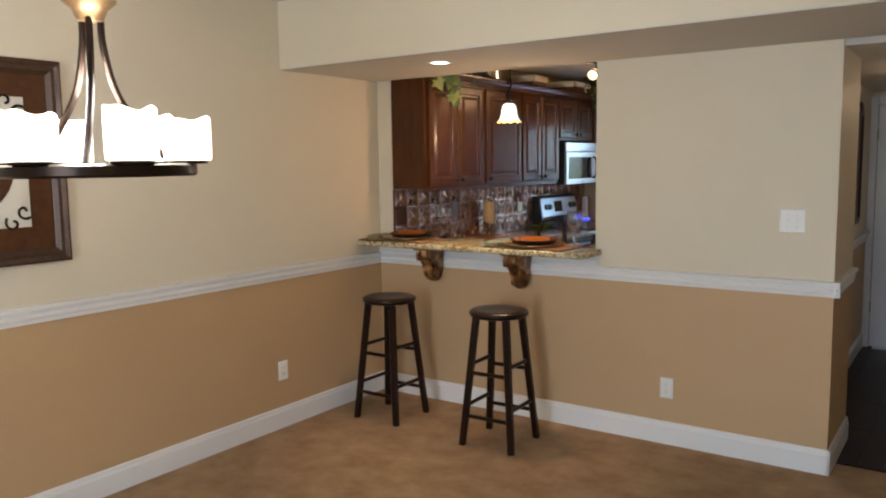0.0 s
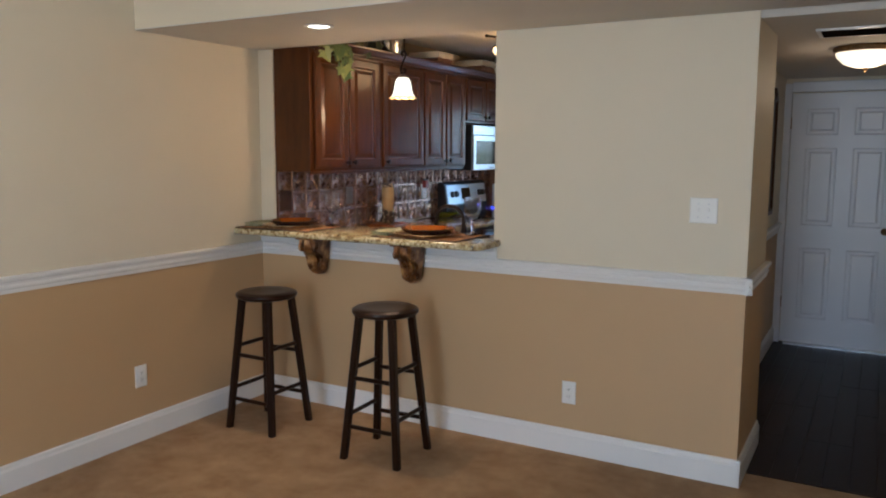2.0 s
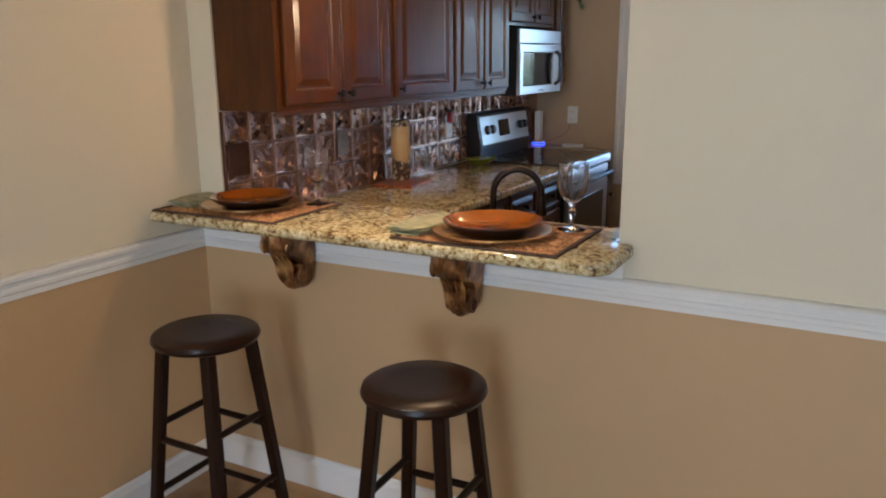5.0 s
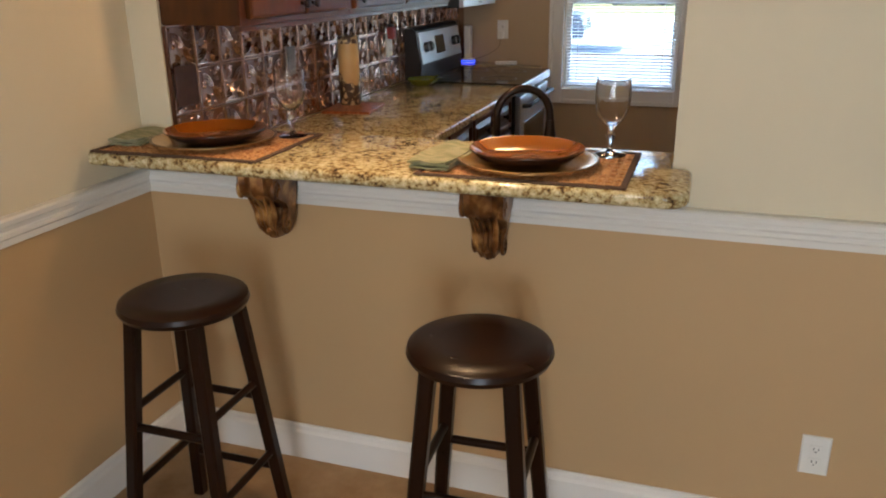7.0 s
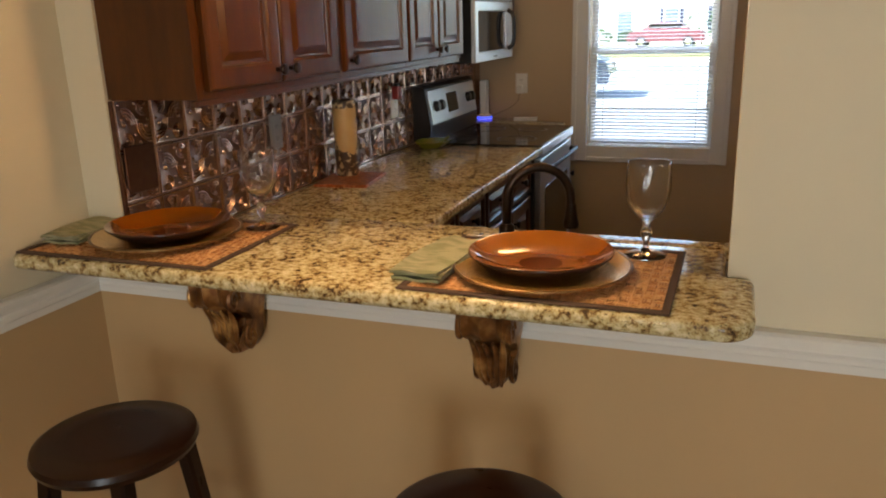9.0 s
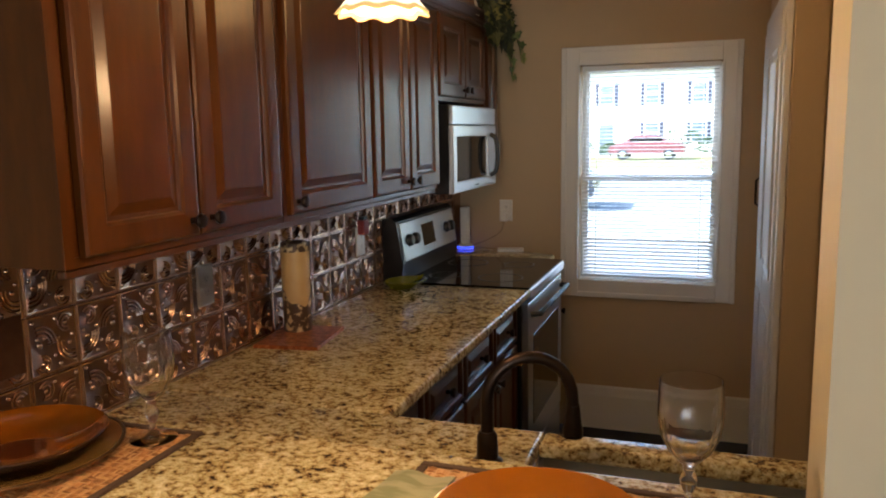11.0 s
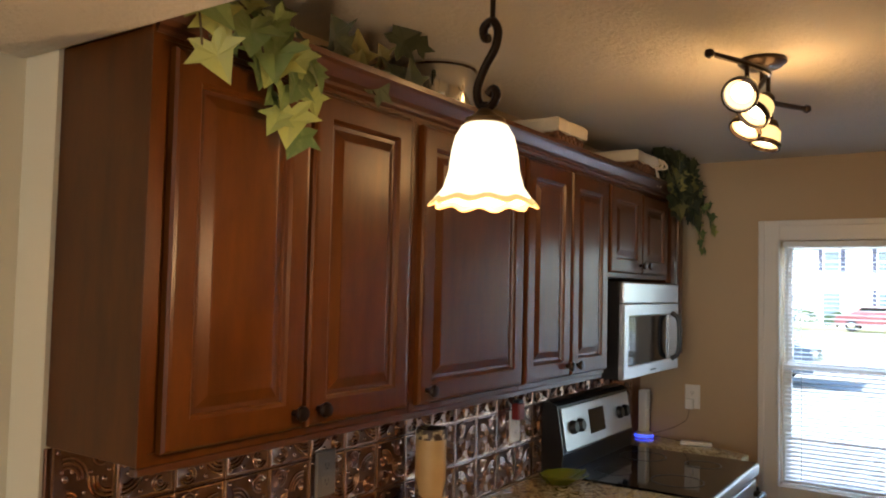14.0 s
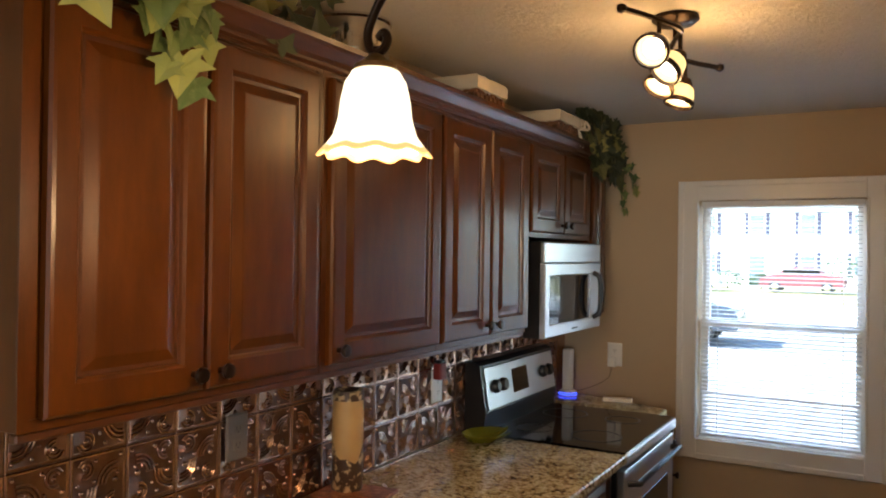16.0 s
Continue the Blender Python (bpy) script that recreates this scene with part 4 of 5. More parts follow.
part("handle", tube(curve([(0.29, 0.56, 0.05), (0.318, 0.565, 0.075), (0.325, 0.565, 0.15), (0.318, 0.565, 0.225), (0.29, 0.56, 0.25)], 5), 0.011, 10), BLACK, mw, "bowed black handle", True)
part("badge", box(0.2872, 0.2885, 0.30, 0.37, 0.018, 0.024), SLOT, mw)

rg = thing("range", (-3.36, 8.487, 0.0), "black and stainless electric range between counters", "stove")
part("body", box(0.02, 0.62, 0.004, 0.752, 0.0, 1.005, 0.004), BLACK, rg)
part("cooktop", box(0.02, 0.655, 0.002, 0.754, 1.005, 1.024, 0.006, 2), BLACKGLASS, rg, "black ceramic glass cooktop")
part("front_trim", box(0.64, 0.662, 0.002, 0.754, 0.975, 1.018, 0.006, 2), STEEL, rg, "steel front trim")
for bx, by, r in ((0.22, 0.2, 0.075), (0.22, 0.55, 0.1), (0.48, 0.2, 0.1), (0.48, 0.55, 0.075)):
    part("burner_ring", moved(lathe([(r, 0), (r, 0.0006), (r - 0.004, 0.0006), (r - 0.004, 0)], 40), pose(bx, by, 1.0245)), BLACK, rg, "thin dark burner ring")
bm = bmesh.new()
side = [(0.0, 1.02), (0.085, 1.02), (0.095, 1.10), (0.065, 1.285), (0.045, 1.30), (0.0, 1.30)]
rows = [[bm.verts.new((x, y, z)) for x, z in side] for y in (0.0, 0.756)]
for k in range(6):
    bm.faces.new((rows[0][k], rows[0][(k + 1) % 6], rows[1][(k + 1) % 6], rows[1][k]))
bm.faces.new(rows[0]); bm.faces.new(rows[1][::-1])
bmesh.ops.recalc_face_normals(bm, faces=bm.faces[:])
part("backguard", bm, BLACK, rg, "black backguard")
tilt = pose(0.0955, 0, 1.105, 0, -9.2, 0)
panel = part("control_panel", moved(box(0.0, 0.005, 0.02, 0.736, 0.004, 0.172, 0.002), tilt), STEEL, rg, "brushed steel control panel")
part("clock_display", moved(box(0.005, 0.0065, 0.27, 0.43, 0.04, 0.14), tilt), BLACKGLASS, panel)
for y in (0.10, 0.17, 0.60, 0.67):
    part("knob", moved(lathe([(0, 0), (0.028, 0), (0.026, 0.016), (0.02, 0.022), (0, 0.022)], 18), tilt @ pose(0.005, y, 0.09, 0, 90, 0)), BLACK, panel, "black control knob", True)
od_ = part("oven_door", box(0.62, 0.65, 0.006, 0.75, 0.28, 0.955, 0.006, 2), STEEL, rg, "steel oven door")
part("door_window", box(0.6485, 0.6525, 0.10, 0.656, 0.40, 0.80), BLACKGLASS, od_, "dark oven window")
part("handle", tube([(0.65, 0.05, 0.90), (0.69, 0.06, 0.905), (0.69, 0.70, 0.905), (0.65, 0.71, 0.90)], 0.012, 10), BLACK, od_, "black bar handle", True)
part("drawer", box(0.62, 0.645, 0.006, 0.75, 0.06, 0.27, 0.006, 2), STEEL, rg, "steel warming drawer")

# ---- lower cabinets, counters, sink ----


def lower_cabinet(y0, y1, n, label):
    c = thing("base_cabinet", (XL, y0, 0), label, "cabinet", "base cabinets")
    w, dp = y1 - y0, 0.60
    part("body", box(0.001, dp, 0, w, 0.10, 0.982), CHERRY, c)
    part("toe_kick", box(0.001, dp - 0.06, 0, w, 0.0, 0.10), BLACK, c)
    for k in range(n):
        a, b = k * w / n + 0.008, (k + 1) * w / n - 0.008
        cab_door(c, a, b, 0.80, 0.965, None, 0, dp, True)
        knob(c, (a + b) / 2, 0.882, dp + 0.02)
        cab_door(c, a, b, 0.115, 0.785, 1 if k % 2 == 0 else -1, 0.27, dp)
    return c


lower_cabinet(7.02, 7.74, 2, "dark cherry base cabinet with drawers and doors")
lower_cabinet(7.745, 8.480, 2, "dark cherry base cabinet beside the range")
lower_cabinet(9.25, 9.44, 1, "narrow dark cherry base cabinet beyond the range")
sc = thing("sink_cabinet", (XL, YK, 0), "dark cherry sink base cabinet behind the half wall", "cabinet")
part("body", box(0.001, 2.2, 0.003, 0.33, 0.10, 0.80), CHERRY, sc)
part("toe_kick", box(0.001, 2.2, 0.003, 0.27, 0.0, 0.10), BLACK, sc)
EDGE = -2.700
sx0, sx1, sy0, sy1 = -2.33, -1.70, 6.70, 6.93


def counter(outline, label):
    return tagged(link("countertop", slab(outline, 0.984, CTR, 0.03, 0.010), GRANITE, None, "", True), label, "countertop")


counter([(XL + 0.012, 7.0, 0), (XL + 0.012, 8.484, 0), (EDGE, 8.484, 0), (EDGE, 7.0, 0)][::-1], "speckled brown granite countertop along the wall")
counter([(XL + 0.012, YK + 0.004, 0), (XL + 0.012, 6.9985, 0), (sx0, 6.9985, 0), (sx0, YK + 0.004, 0)][::-1], "speckled brown granite countertop in the corner")
counter([(sx1, YK + 0.004, 0), (sx1, 6.9985, 0), (-1.17, 6.9985, 0), (-1.17, YK + 0.004, 0)][::-1], "speckled brown granite countertop beside the sink")
counter([(sx0 + 0.001, sy1, 0), (sx0 + 0.001, 6.9985, 0), (sx1 - 0.001, 6.9985, 0), (sx1 - 0.001, sy1, 0)][::-1], "granite strip before the sink")
counter([(XL + 0.012, 9.248, 0), (XL + 0.012, YB - 0.012, 0), (-2.78, YB - 0.23, 0), (-2.78, 9.248, 0)][::-1], "small granite counter beyond the range")
sink = thing("sink", ((sx0 + sx1) / 2, (sy0 + sy1) / 2, 0.82), "stainless undermount sink below the bar", "sink")
w, d = (sx1 - sx0) / 2 - 0.002, 0.145
bm = box(-w, w, -d - 0.005, -d, 0.0, 0.165)
box(-w, w, d - 0.005, d, 0.0, 0.165, 0, 1, bm)
box(-w, -w + 0.005, -d, d - 0.005, 0, 0.165, 0, 1, bm)
box(w - 0.005, w, -d, d - 0.005, 0, 0.165, 0, 1, bm)
box(-w, w, -d - 0.005, d, -0.01, 0.0, 0, 1, bm)
part("basin", bm, STEEL, sink)
part("drain", moved(lathe([(0, 0.002), (0.03, 0.003), (0.042, 0.001), (0.042, 0)], 20), pose(0, 0, 0)), CHROME, sink)

fc = thing("faucet", pose(-2.405, 6.80, 1.02), "oil-rubbed bronze gooseneck kitchen faucet at the sink", "faucet")
part("base", lathe([(0, 0), (0.03, 0), (0.03, 0.008), (0.022, 0.014), (0.020, 0.06), (0.015, 0.068), (0, 0.068)], 20), BRONZE, fc, "", True)
arc = [(0.115 - 0.115 * math.cos(t), 0.0, 0.130 + 0.085 * math.sin(t)) for t in [math.pi * k / 16 for k in range(17)]]
arc = [(0, 0, 0.05)] + [(x * 0.68, x * 0.28, z) for x, y, z in arc] + [(0.158, 0.065, 0.10)]
part("neck", tube(arc, 0.0125, 12), BRONZE, fc, "", True)
part("spray_head", moved(lathe([(0, 0.0), (0.020, 0.0), (0.021, 0.012), (0.017, 0.03), (0.0135, 0.065), (0, 0.065)], 16), pose(0.158, 0.065, 0.05)), BRONZE, fc, "", True)
part("lever", tube([(0.0, 0.018, 0.05), (-0.02, 0.05, 0.07), (-0.035, 0.085, 0.10)], [0.007, 0.006, 0.008], 8), BRONZE, fc, "", True)

# ---- pressed-tin backsplash ----
PZ, PYT = 0.139, 0.138
splash = thing("backsplash", (XL, 6.478, CTR), "antique copper pressed-tin tile backsplash", "backsplash", kind="structure")
part("backing", box(0.0005, 0.004, 0, YB - 6.478 - 0.01, 0.0, 3 * PZ - 0.002), TIN, splash)
bm = nested(PYT - 0.0012, PZ - 0.0012, [(0, 0.0), (0, 0.003), (0.002, 0.0048), (0.0045, 0.0048), (0.007, 0.003)])


def arc_rib(bm, cy, cz, r, a0, a1, rad, n=9):
    pts = [(0.0045, cy + r * math.cos(a0 + (a1 - a0) * k / n), cz + r * math.sin(a0 + (a1 - a0) * k / n)) for k in range(n + 1)]
    return tube(pts, rad, 5, bm)


hw, hh = PYT / 2 - 0.008, PZ / 2 - 0.008
# three crescents off one corner, three off the opposite one, scrolls and beads between
for r in (0.026, 0.035, 0.044):
    arc_rib(bm, -0.040, -0.002, r, 0.0, 1.75, 0.0034, 8)
    arc_rib(bm, 0.052, -0.006, r, math.pi * 0.95, math.pi * 1.55, 0.0034, 8)
for r in (0.012, 0.020):
    arc_rib(bm, 0.034, 0.038, r, 0.5, 5.2, 0.0028, 9)
    arc_rib(bm, -0.034, -0.042, r, 3.4, 8.0, 0.0028, 9)
dots = [(-0.040, 0.002, 0.008), (-0.026, 0.014, 0.005), (-0.046, 0.016, 0.005), (0.034, 0.038, 0.006), (-0.034, -0.042, 0.006), (0.008, 0.052, 0.0055), (0.012, 0.008, 0.0055),
        (0.042, -0.010, 0.007), (0.052, 0.006, 0.005), (0.014, -0.052, 0.006), (0.0, -0.030, 0.005), (-0.054, 0.054, 0.0055), (0.054, -0.054, 0.0055)]
for cy, cz, r in dots:
    dome = lathe([(r, 0), (r * 0.85, r * 0.4), (r * 0.5, r * 0.75), (0, r * 0.9)], 8)
    join(bm, dome, pose(0.003, cy, cz, 0, 90, 0))
first = None
ncol = int((YB - 0.012 - 6.478) / PYT)
for j in range(3):
    for i in range(ncol):
        if first is None:
            first = part("tile", bm, TINDARK, splash, "", True)
            ob = first
            first.data.materials.append(TIN)
            # paler tin on raised relief only: its glints are put into the colour
            for f in first.data.polygons:
                f.material_index = int(max(first.data.vertices[v].co.x for v in f.vertices) > 0.0042)
        else:
            ob = new("tile", first.data)
            ob.parent = splash
        ob.matrix_basis = pose(0.0042, (i + 0.5) * PYT, (j + 0.5) * PZ) @ (Matrix.Scale(-1, 4, (0, 1, 0)) if (i + j) % 2 else Matrix.Identity(4))
structure("trim_splash_edge", box(XL + 0.001, XL + 0.012, 6.466, 6.477, BAR + 0.002, UZ0 - 0.003, 0.002), COPPERPLATE, "copper end strip of the backsplash")
tagged(link("cover_plate", box(XL + 0.013, XL + 0.018, 6.485, 6.60, 1.185, 1.312, 0.002), COPPERPLATE), "blank dull copper cover plate on the backsplash", "plate")


def outlet(m, label, mat=PLASTIC, slots=True, gang=1, switch=False):
    """A wall plate facing +x in its own frame."""
    o = thing("wall_outlet" if not switch else "light_switch", m, label, "outlet" if not switch else "switch")
    w = 0.074 if gang == 1 else 0.124
    part("plate", moved(nested(w, 0.118, [(0, 0), (0, 0.004), (0.004, 0.007), (0.006, 0.0072)]), pose(0, 0, 0)), mat, o)
    for g in range(gang):
        y = (g - (gang - 1) / 2) * 0.046
        if switch:
            part("toggle", box(0.007, 0.018, y - 0.0045, y + 0.0045, -0.004, 0.012, 0.001), mat, o)
            part("slot", box(0.0068, 0.0076, y - 0.006, y + 0.006, -0.012, 0.013), PLASTIC, o)
            for z in (-0.03, 0.03):
                part("screw", moved(lathe([(0.003, 0), (0.003, 0.001), (0, 0.0015)], 8), pose(0.007, y, z, 0, 90, 0)), STEEL, o)
        else:
            for z in (-0.02, 0.02):
                f = part("receptacle", box(0.0068, 0.0086, y - 0.016, y + 0.016, z - 0.0135, z + 0.0135, 0.001), mat, o)
                for dy in (-0.006, 0.006):
                    part("slot", box(0.0084, 0.0089, y + dy - 0.001, y + dy + 0.001, z - 0.002, z + 0.006), SLOT, f)
                part("slot", box(0.0084, 0.0089, y - 0.002, y + 0.002, z - 0.009, z - 0.005), SLOT, f)
    return o


outlet(pose(XD, 5.485, 0.355), "white duplex outlet on the tan dining wall")
outlet(pose(-1.41, YW, 0.325, 0, 0, -90), "white duplex outlet low on the bar wall")
outlet(pose(-0.777, YW, 1.295, 0, 0, -90), "white double light switch on the cream wall", gang=2, switch=True)
GREYPL = material("grey_bronze_plate", (0.20, 0.17, 0.15), 0.4, 0.3)
outlet(pose(XL + 0.0125, 7.222, 1.252), "grey metal outlet on the tin backsplash", GREYPL)
outlet(pose(XL + 0.0125, 8.255, 1.235), "white outlet on the tin backsplash")
nl = thing("plug_in_freshener", (XL + 0.022, 8.235, 1.265), "small dark red plug-in air freshener in the outlet", "air freshener")
part("body", box(0, 0.035, -0.022, 0.022, 0, 0.06, 0.006, 2), SWITCHRED, nl)
part("cap", box(0.004, 0.03, -0.018, 0.018, 0.06, 0.072, 0.004), BLACK, nl)
wo = outlet(pose(-3.10, YB, 1.225, 0, 0, -90), "white outlet on the tan kitchen wall")
adp = thing("power_adapter", (-3.108, YB - 0.009, 1.165), "white plug-in adapter hanging in the wall outlet", "adapter")
part("body", box(-0.02, 0.02, -0.03, 0, 0, 0.05, 0.005, 2), PLASTIC, adp)
part("cable", tube(curve([(0, -0.02, 0), (-0.01, -0.03, -0.05), (-0.06, -0.04, -0.09), (-0.13, -0.06, -0.12), (-0.19, -0.08, -0.139)], 5), 0.0014, 6), STEM, adp, "thin dark cable")

# ---- on the counter ----
ct = thing("stone_coaster", pose(-3.24, 7.54, CTR, 0, 0, 8), "square rust-coloured slate tile under the candle", "trivet")
part("tile", box(-0.105, 0.105, -0.13, 0.13, 0.0, 0.012, 0.003, 2), TERRA, ct)
cn = thing("pillar_candle", (-3.285, 7.605, CTR + 0.012), "tall tan and brown mottled pillar candle", "candle")
WAXTAN = material("tan_candle_wax", (0.58, 0.40, 0.18), 0.45)
base(WAXTAN, mix(WAXTAN, (0.60, 0.42, 0.19), (0.45, 0.27, 0.10), noise_tex(WAXTAN, 14, 3)))
WAXDARK = material("brown_candle_wax", (0.07, 0.032, 0.018), 0.45)
base(WAXDARK, mix(WAXDARK, (0.06, 0.03, 0.016), (0.60, 0.46, 0.26), ramp(WAXDARK, noise_tex(WAXDARK, 40, 4), [(0.52, (0, 0, 0)), (0.6, (1, 1, 1))])))
part("lower_body", lathe([(0, 0), (0.044, 0), (0.046, 0.004), (0.046, 0.11)], 32, lambda i, a, r, z: (r, z + (0.025 * math.sin(2 * a) + 0.01 * math.sin(5 * a) if i == 3 else 0))), WAXDARK, cn, "dark mottled lower half", True)
part("upper_body", lathe([(0.046, 0.11), (0.046, 0.265)], 32, lambda i, a, r, z: (r, z + (0.025 * math.sin(2 * a) + 0.01 * math.sin(5 * a) if i == 0 else 0))), WAXTAN, cn, "tan upper half", True)
part("top_band", lathe([(0.0465, 0.264), (0.0468, 0.288), (0.044, 0.294), (0.036, 0.290), (0.02, 0.282), (0, 0.281)], 32), WAXDARK, cn, "dark melted rim", True)
part("wick", tube([(0, 0, 0.28), (0.002, 0, 0.296)], 0.0015, 5), SLOT, cn)
dish = thing("leaf_dish", pose(-3.235, 8.375, CTR, 0, 0, 70), "olive green leaf-shaped ceramic dish", "dish")
bm = bmesh.new()
n = 36
def leaf_r(a):
    return 0.105 * (1 + 0.35 * math.cos(a)) * (1 + 0.035 * math.cos(9 * a))
rings = []
for s_, z in ((0.55, 0.0), (0.6, 0.002), (1.0, 0.028), (1.0, 0.032), (0.97, 0.032), (0.58, 0.007)):
    rings.append([bm.verts.new((s_ * leaf_r(2 * math.pi * k / n) * math.cos(2 * math.pi * k / n), 0.72 * s_ * leaf_r(2 * math.pi * k / n) * math.sin(2 * math.pi * k / n), z)) for k in range(n)])
for a, b in zip(rings, rings[1:]):
    for k in range(n):
        bm.faces.new((a[k], a[(k + 1) % n], b[(k + 1) % n], b[k]))
bm.faces.new(rings[0][::-1]); bm.faces.new(rings[-1])
bmesh.ops.recalc_face_normals(bm, faces=bm.faces[:])
part("dish", bm, OLIVE, dish, "", True)
part("midrib", tube([(-0.06, 0, 0.009), (0, 0, 0.0085), (0.08, 0, 0.013), (0.15, 0, 0.035)], [0.003, 0.0035, 0.003, 0.004], 6), OLIVE, dish)

sp_ = thing("air_purifier", (-3.30, 9.50, CTR), "slim white upright device with a blue light at its foot", "device")
part("tower", box(-0.022, 0.022, -0.03, 0.03, 0.03, 0.235, 0.008, 2), PLASTIC, sp_)
part("base", lathe([(0, 0), (0.045, 0), (0.045, 0.018), (0.03, 0.03), (0, 0.03)], 24), PLASTIC, sp_)
part("light_ring", lathe([(0.0455, 0.004), (0.0465, 0.006), (0.0465, 0.014), (0.0455, 0.016)], 24), BLUEGLOW, sp_, "blue light ring")
bx_ = thing("remote_box", pose(-3.03, 9.46, CTR, 0, 0, 12), "small flat white box on the counter", "box")
part("case", box(-0.07, 0.07, -0.022, 0.022, 0, 0.018, 0.004, 2), PLASTIC, bx_)
part("seam", box(-0.0705, 0.0705, -0.0225, 0.0225, 0.011, 0.0118), SLOT, bx_)

# ---- on top of the cabinets ----
TOPZ = UZ1
pot = thing("ice_bucket", (-3.26, 7.56, TOPZ), "polished steel stock pot standing on the cabinets", "pot")
part("body", lathe([(0, 0), (0.10, 0), (0.108, 0.01), (0.112, 0.20), (0.118, 0.205), (0.116, 0.212), (0.107, 0.205), (0.104, 0.012), (0, 0.008)], 40), CHROME, pot, "", True)
for s in (-1, 1):
    part("handle", tube(curve([(0, s * 0.11, 0.125), (0, s * 0.15, 0.13), (0, s * 0.152, 0.165), (0, s * 0.112, 0.172)], 5), 0.006, 8), CHROME, pot, "ring handle", True)


def basket(y, w, d, h, label, bow):
    b = thing("wicker_basket", (-3.20, y, TOPZ), label, "basket", "baskets on the cabinets")
    bm = bmesh.new()
    rows, cols = 9, 13
    for r in range(rows):
        z = 0.006 + r * (h - 0.01) / rows
        k = 0.9 + 0.1 * r / rows
        for sgn, L, W, ax in ((1, w, d, 0), (-1, w, d, 0), (1, d, w, 1), (-1, d, w, 1)):
            for c in range(cols):
                u = -L / 2 + (c + 0.5) * L / cols
                o = sgn * (W / 2 + (0.004 if (c + r) % 2 else -0.001)) * k
                q = (h - 0.01) / rows * 0.46
                lx, ly = (0.005, L / cols * 0.52) if ax == 0 else (L / cols * 0.52, 0.005)
                cx, cy = (o, u * k) if ax == 0 else (u * k, o)
                box(cx - lx, cx + lx, cy - ly, cy + ly, z - q, z + q, 0, 1, bm)
    tagged(part("weave", bm, WICKER, b), kind="stuff")
    part("bottom", box(-d / 2 + 0.01, d / 2 - 0.01, -w / 2 + 0.01, w / 2 - 0.01, 0, 0.008), WICKER, b)
    bm = bmesh.new()
    prof = [(0.004, 0.034), (0.013, 0.036), (0.015, 0.07), (0.006, 0.082), (-0.012, 0.07)]
    rings = []
    for dd, z in prof:
        ring = []
        for k in range(40):
            t = k / 40 * 4
            e, f = int(t), t - int(t)
            p = [(-1, -1), (1, -1), (1, 1), (-1, 1), (-1, -1)]
            px, py = p[e][0] + (p[e + 1][0] - p[e][0]) * f, p[e][1] + (p[e + 1][1] - p[e][1]) * f
            wob = 0.003 * math.sin(k * 2.1) + 0.002 * math.sin(k * 5.3)
            ring.append(bm.verts.new((px * (d / 2 + dd + wob), py * (w / 2 + dd + wob), h - 0.075 + z + (0.003 * math.sin(k * 1.3) if z < 0.035 else 0))))
        rings.append(ring)
    for a, c in zip(rings, rings[1:]):
        for k in range(40):
            bm.faces.new((a[k], a[(k + 1) % 40], c[(k + 1) % 40], c[k]))
    part("liner", bm, LINEN, b, "cream cloth liner", True)
    if bow:
        for s in (-1, 1):
            part("bow_loop", tube(curve([(d / 2, w / 2 + 0.008, h - 0.04), (d / 2 + 0.02, w / 2 + 0.012 + 0.02 * s, h - 0.005), (d / 2 + 0.035, w / 2 + 0.02 + 0.03 * s, h - 0.035), (d / 2, w / 2 + 0.008, h - 0.04)], 5), 0.006, 6), LINEN, b, "cream ribbon", True)
            part("bow_tail", tube(curve([(d / 2, w / 2 + 0.008, h - 0.04), (d / 2 + 0.01, w / 2 + 0.01 + 0.01 * s, h - 0.08), (d / 2 + 0.012, w / 2 + 0.012 + 0.02 * s, h - 0.12)], 4), 0.005, 6), LINEN, b, "cream ribbon", True)


basket(8.11, 0.22, 0.24, 0.130, "brown wicker basket with a cream cloth liner", False)
basket(8.866, 0.24, 0.24, 0.140, "brown wicker basket with cream liner and ribbon bow", True)

# ivy
def ivy_leaf_mesh():
    bm = bmesh.new()
    tips = [(0, 0.0), (0.14, -0.18), (0.42, -0.26), (0.36, 0.02), (0.72, 0.24), (0.38, 0.34), (0.27, 0.54), (0.0, 1.0)]
    right = [bm.verts.new((x, y, 0.10 * abs(x) - 0.12 * y * y)) for x, y in tips]
    left = [right[0]] + [bm.verts.new((-x, y, 0.10 * abs(x) - 0.12 * y * y)) for x, y in tips[1:-1]] + [right[-1]]
    mid = bm.verts.new((0, 0.3, -0.06))
    for s in (right, left):
        for a, b in zip(s, s[1:]):
            bm.faces.new((mid, a, b))
    bmesh.ops.recalc_face_normals(bm, faces=bm.faces[:])
    me = bpy.data.meshes.new("leaf")
    bm.to_mesh(me)
    bm.free()
    return me


leaf_green, leaf_dark = ivy_leaf_mesh(), ivy_leaf_mesh()
leaf_green.materials.append(LEAF)
leaf_dark.materials.append(DARKLEAF)


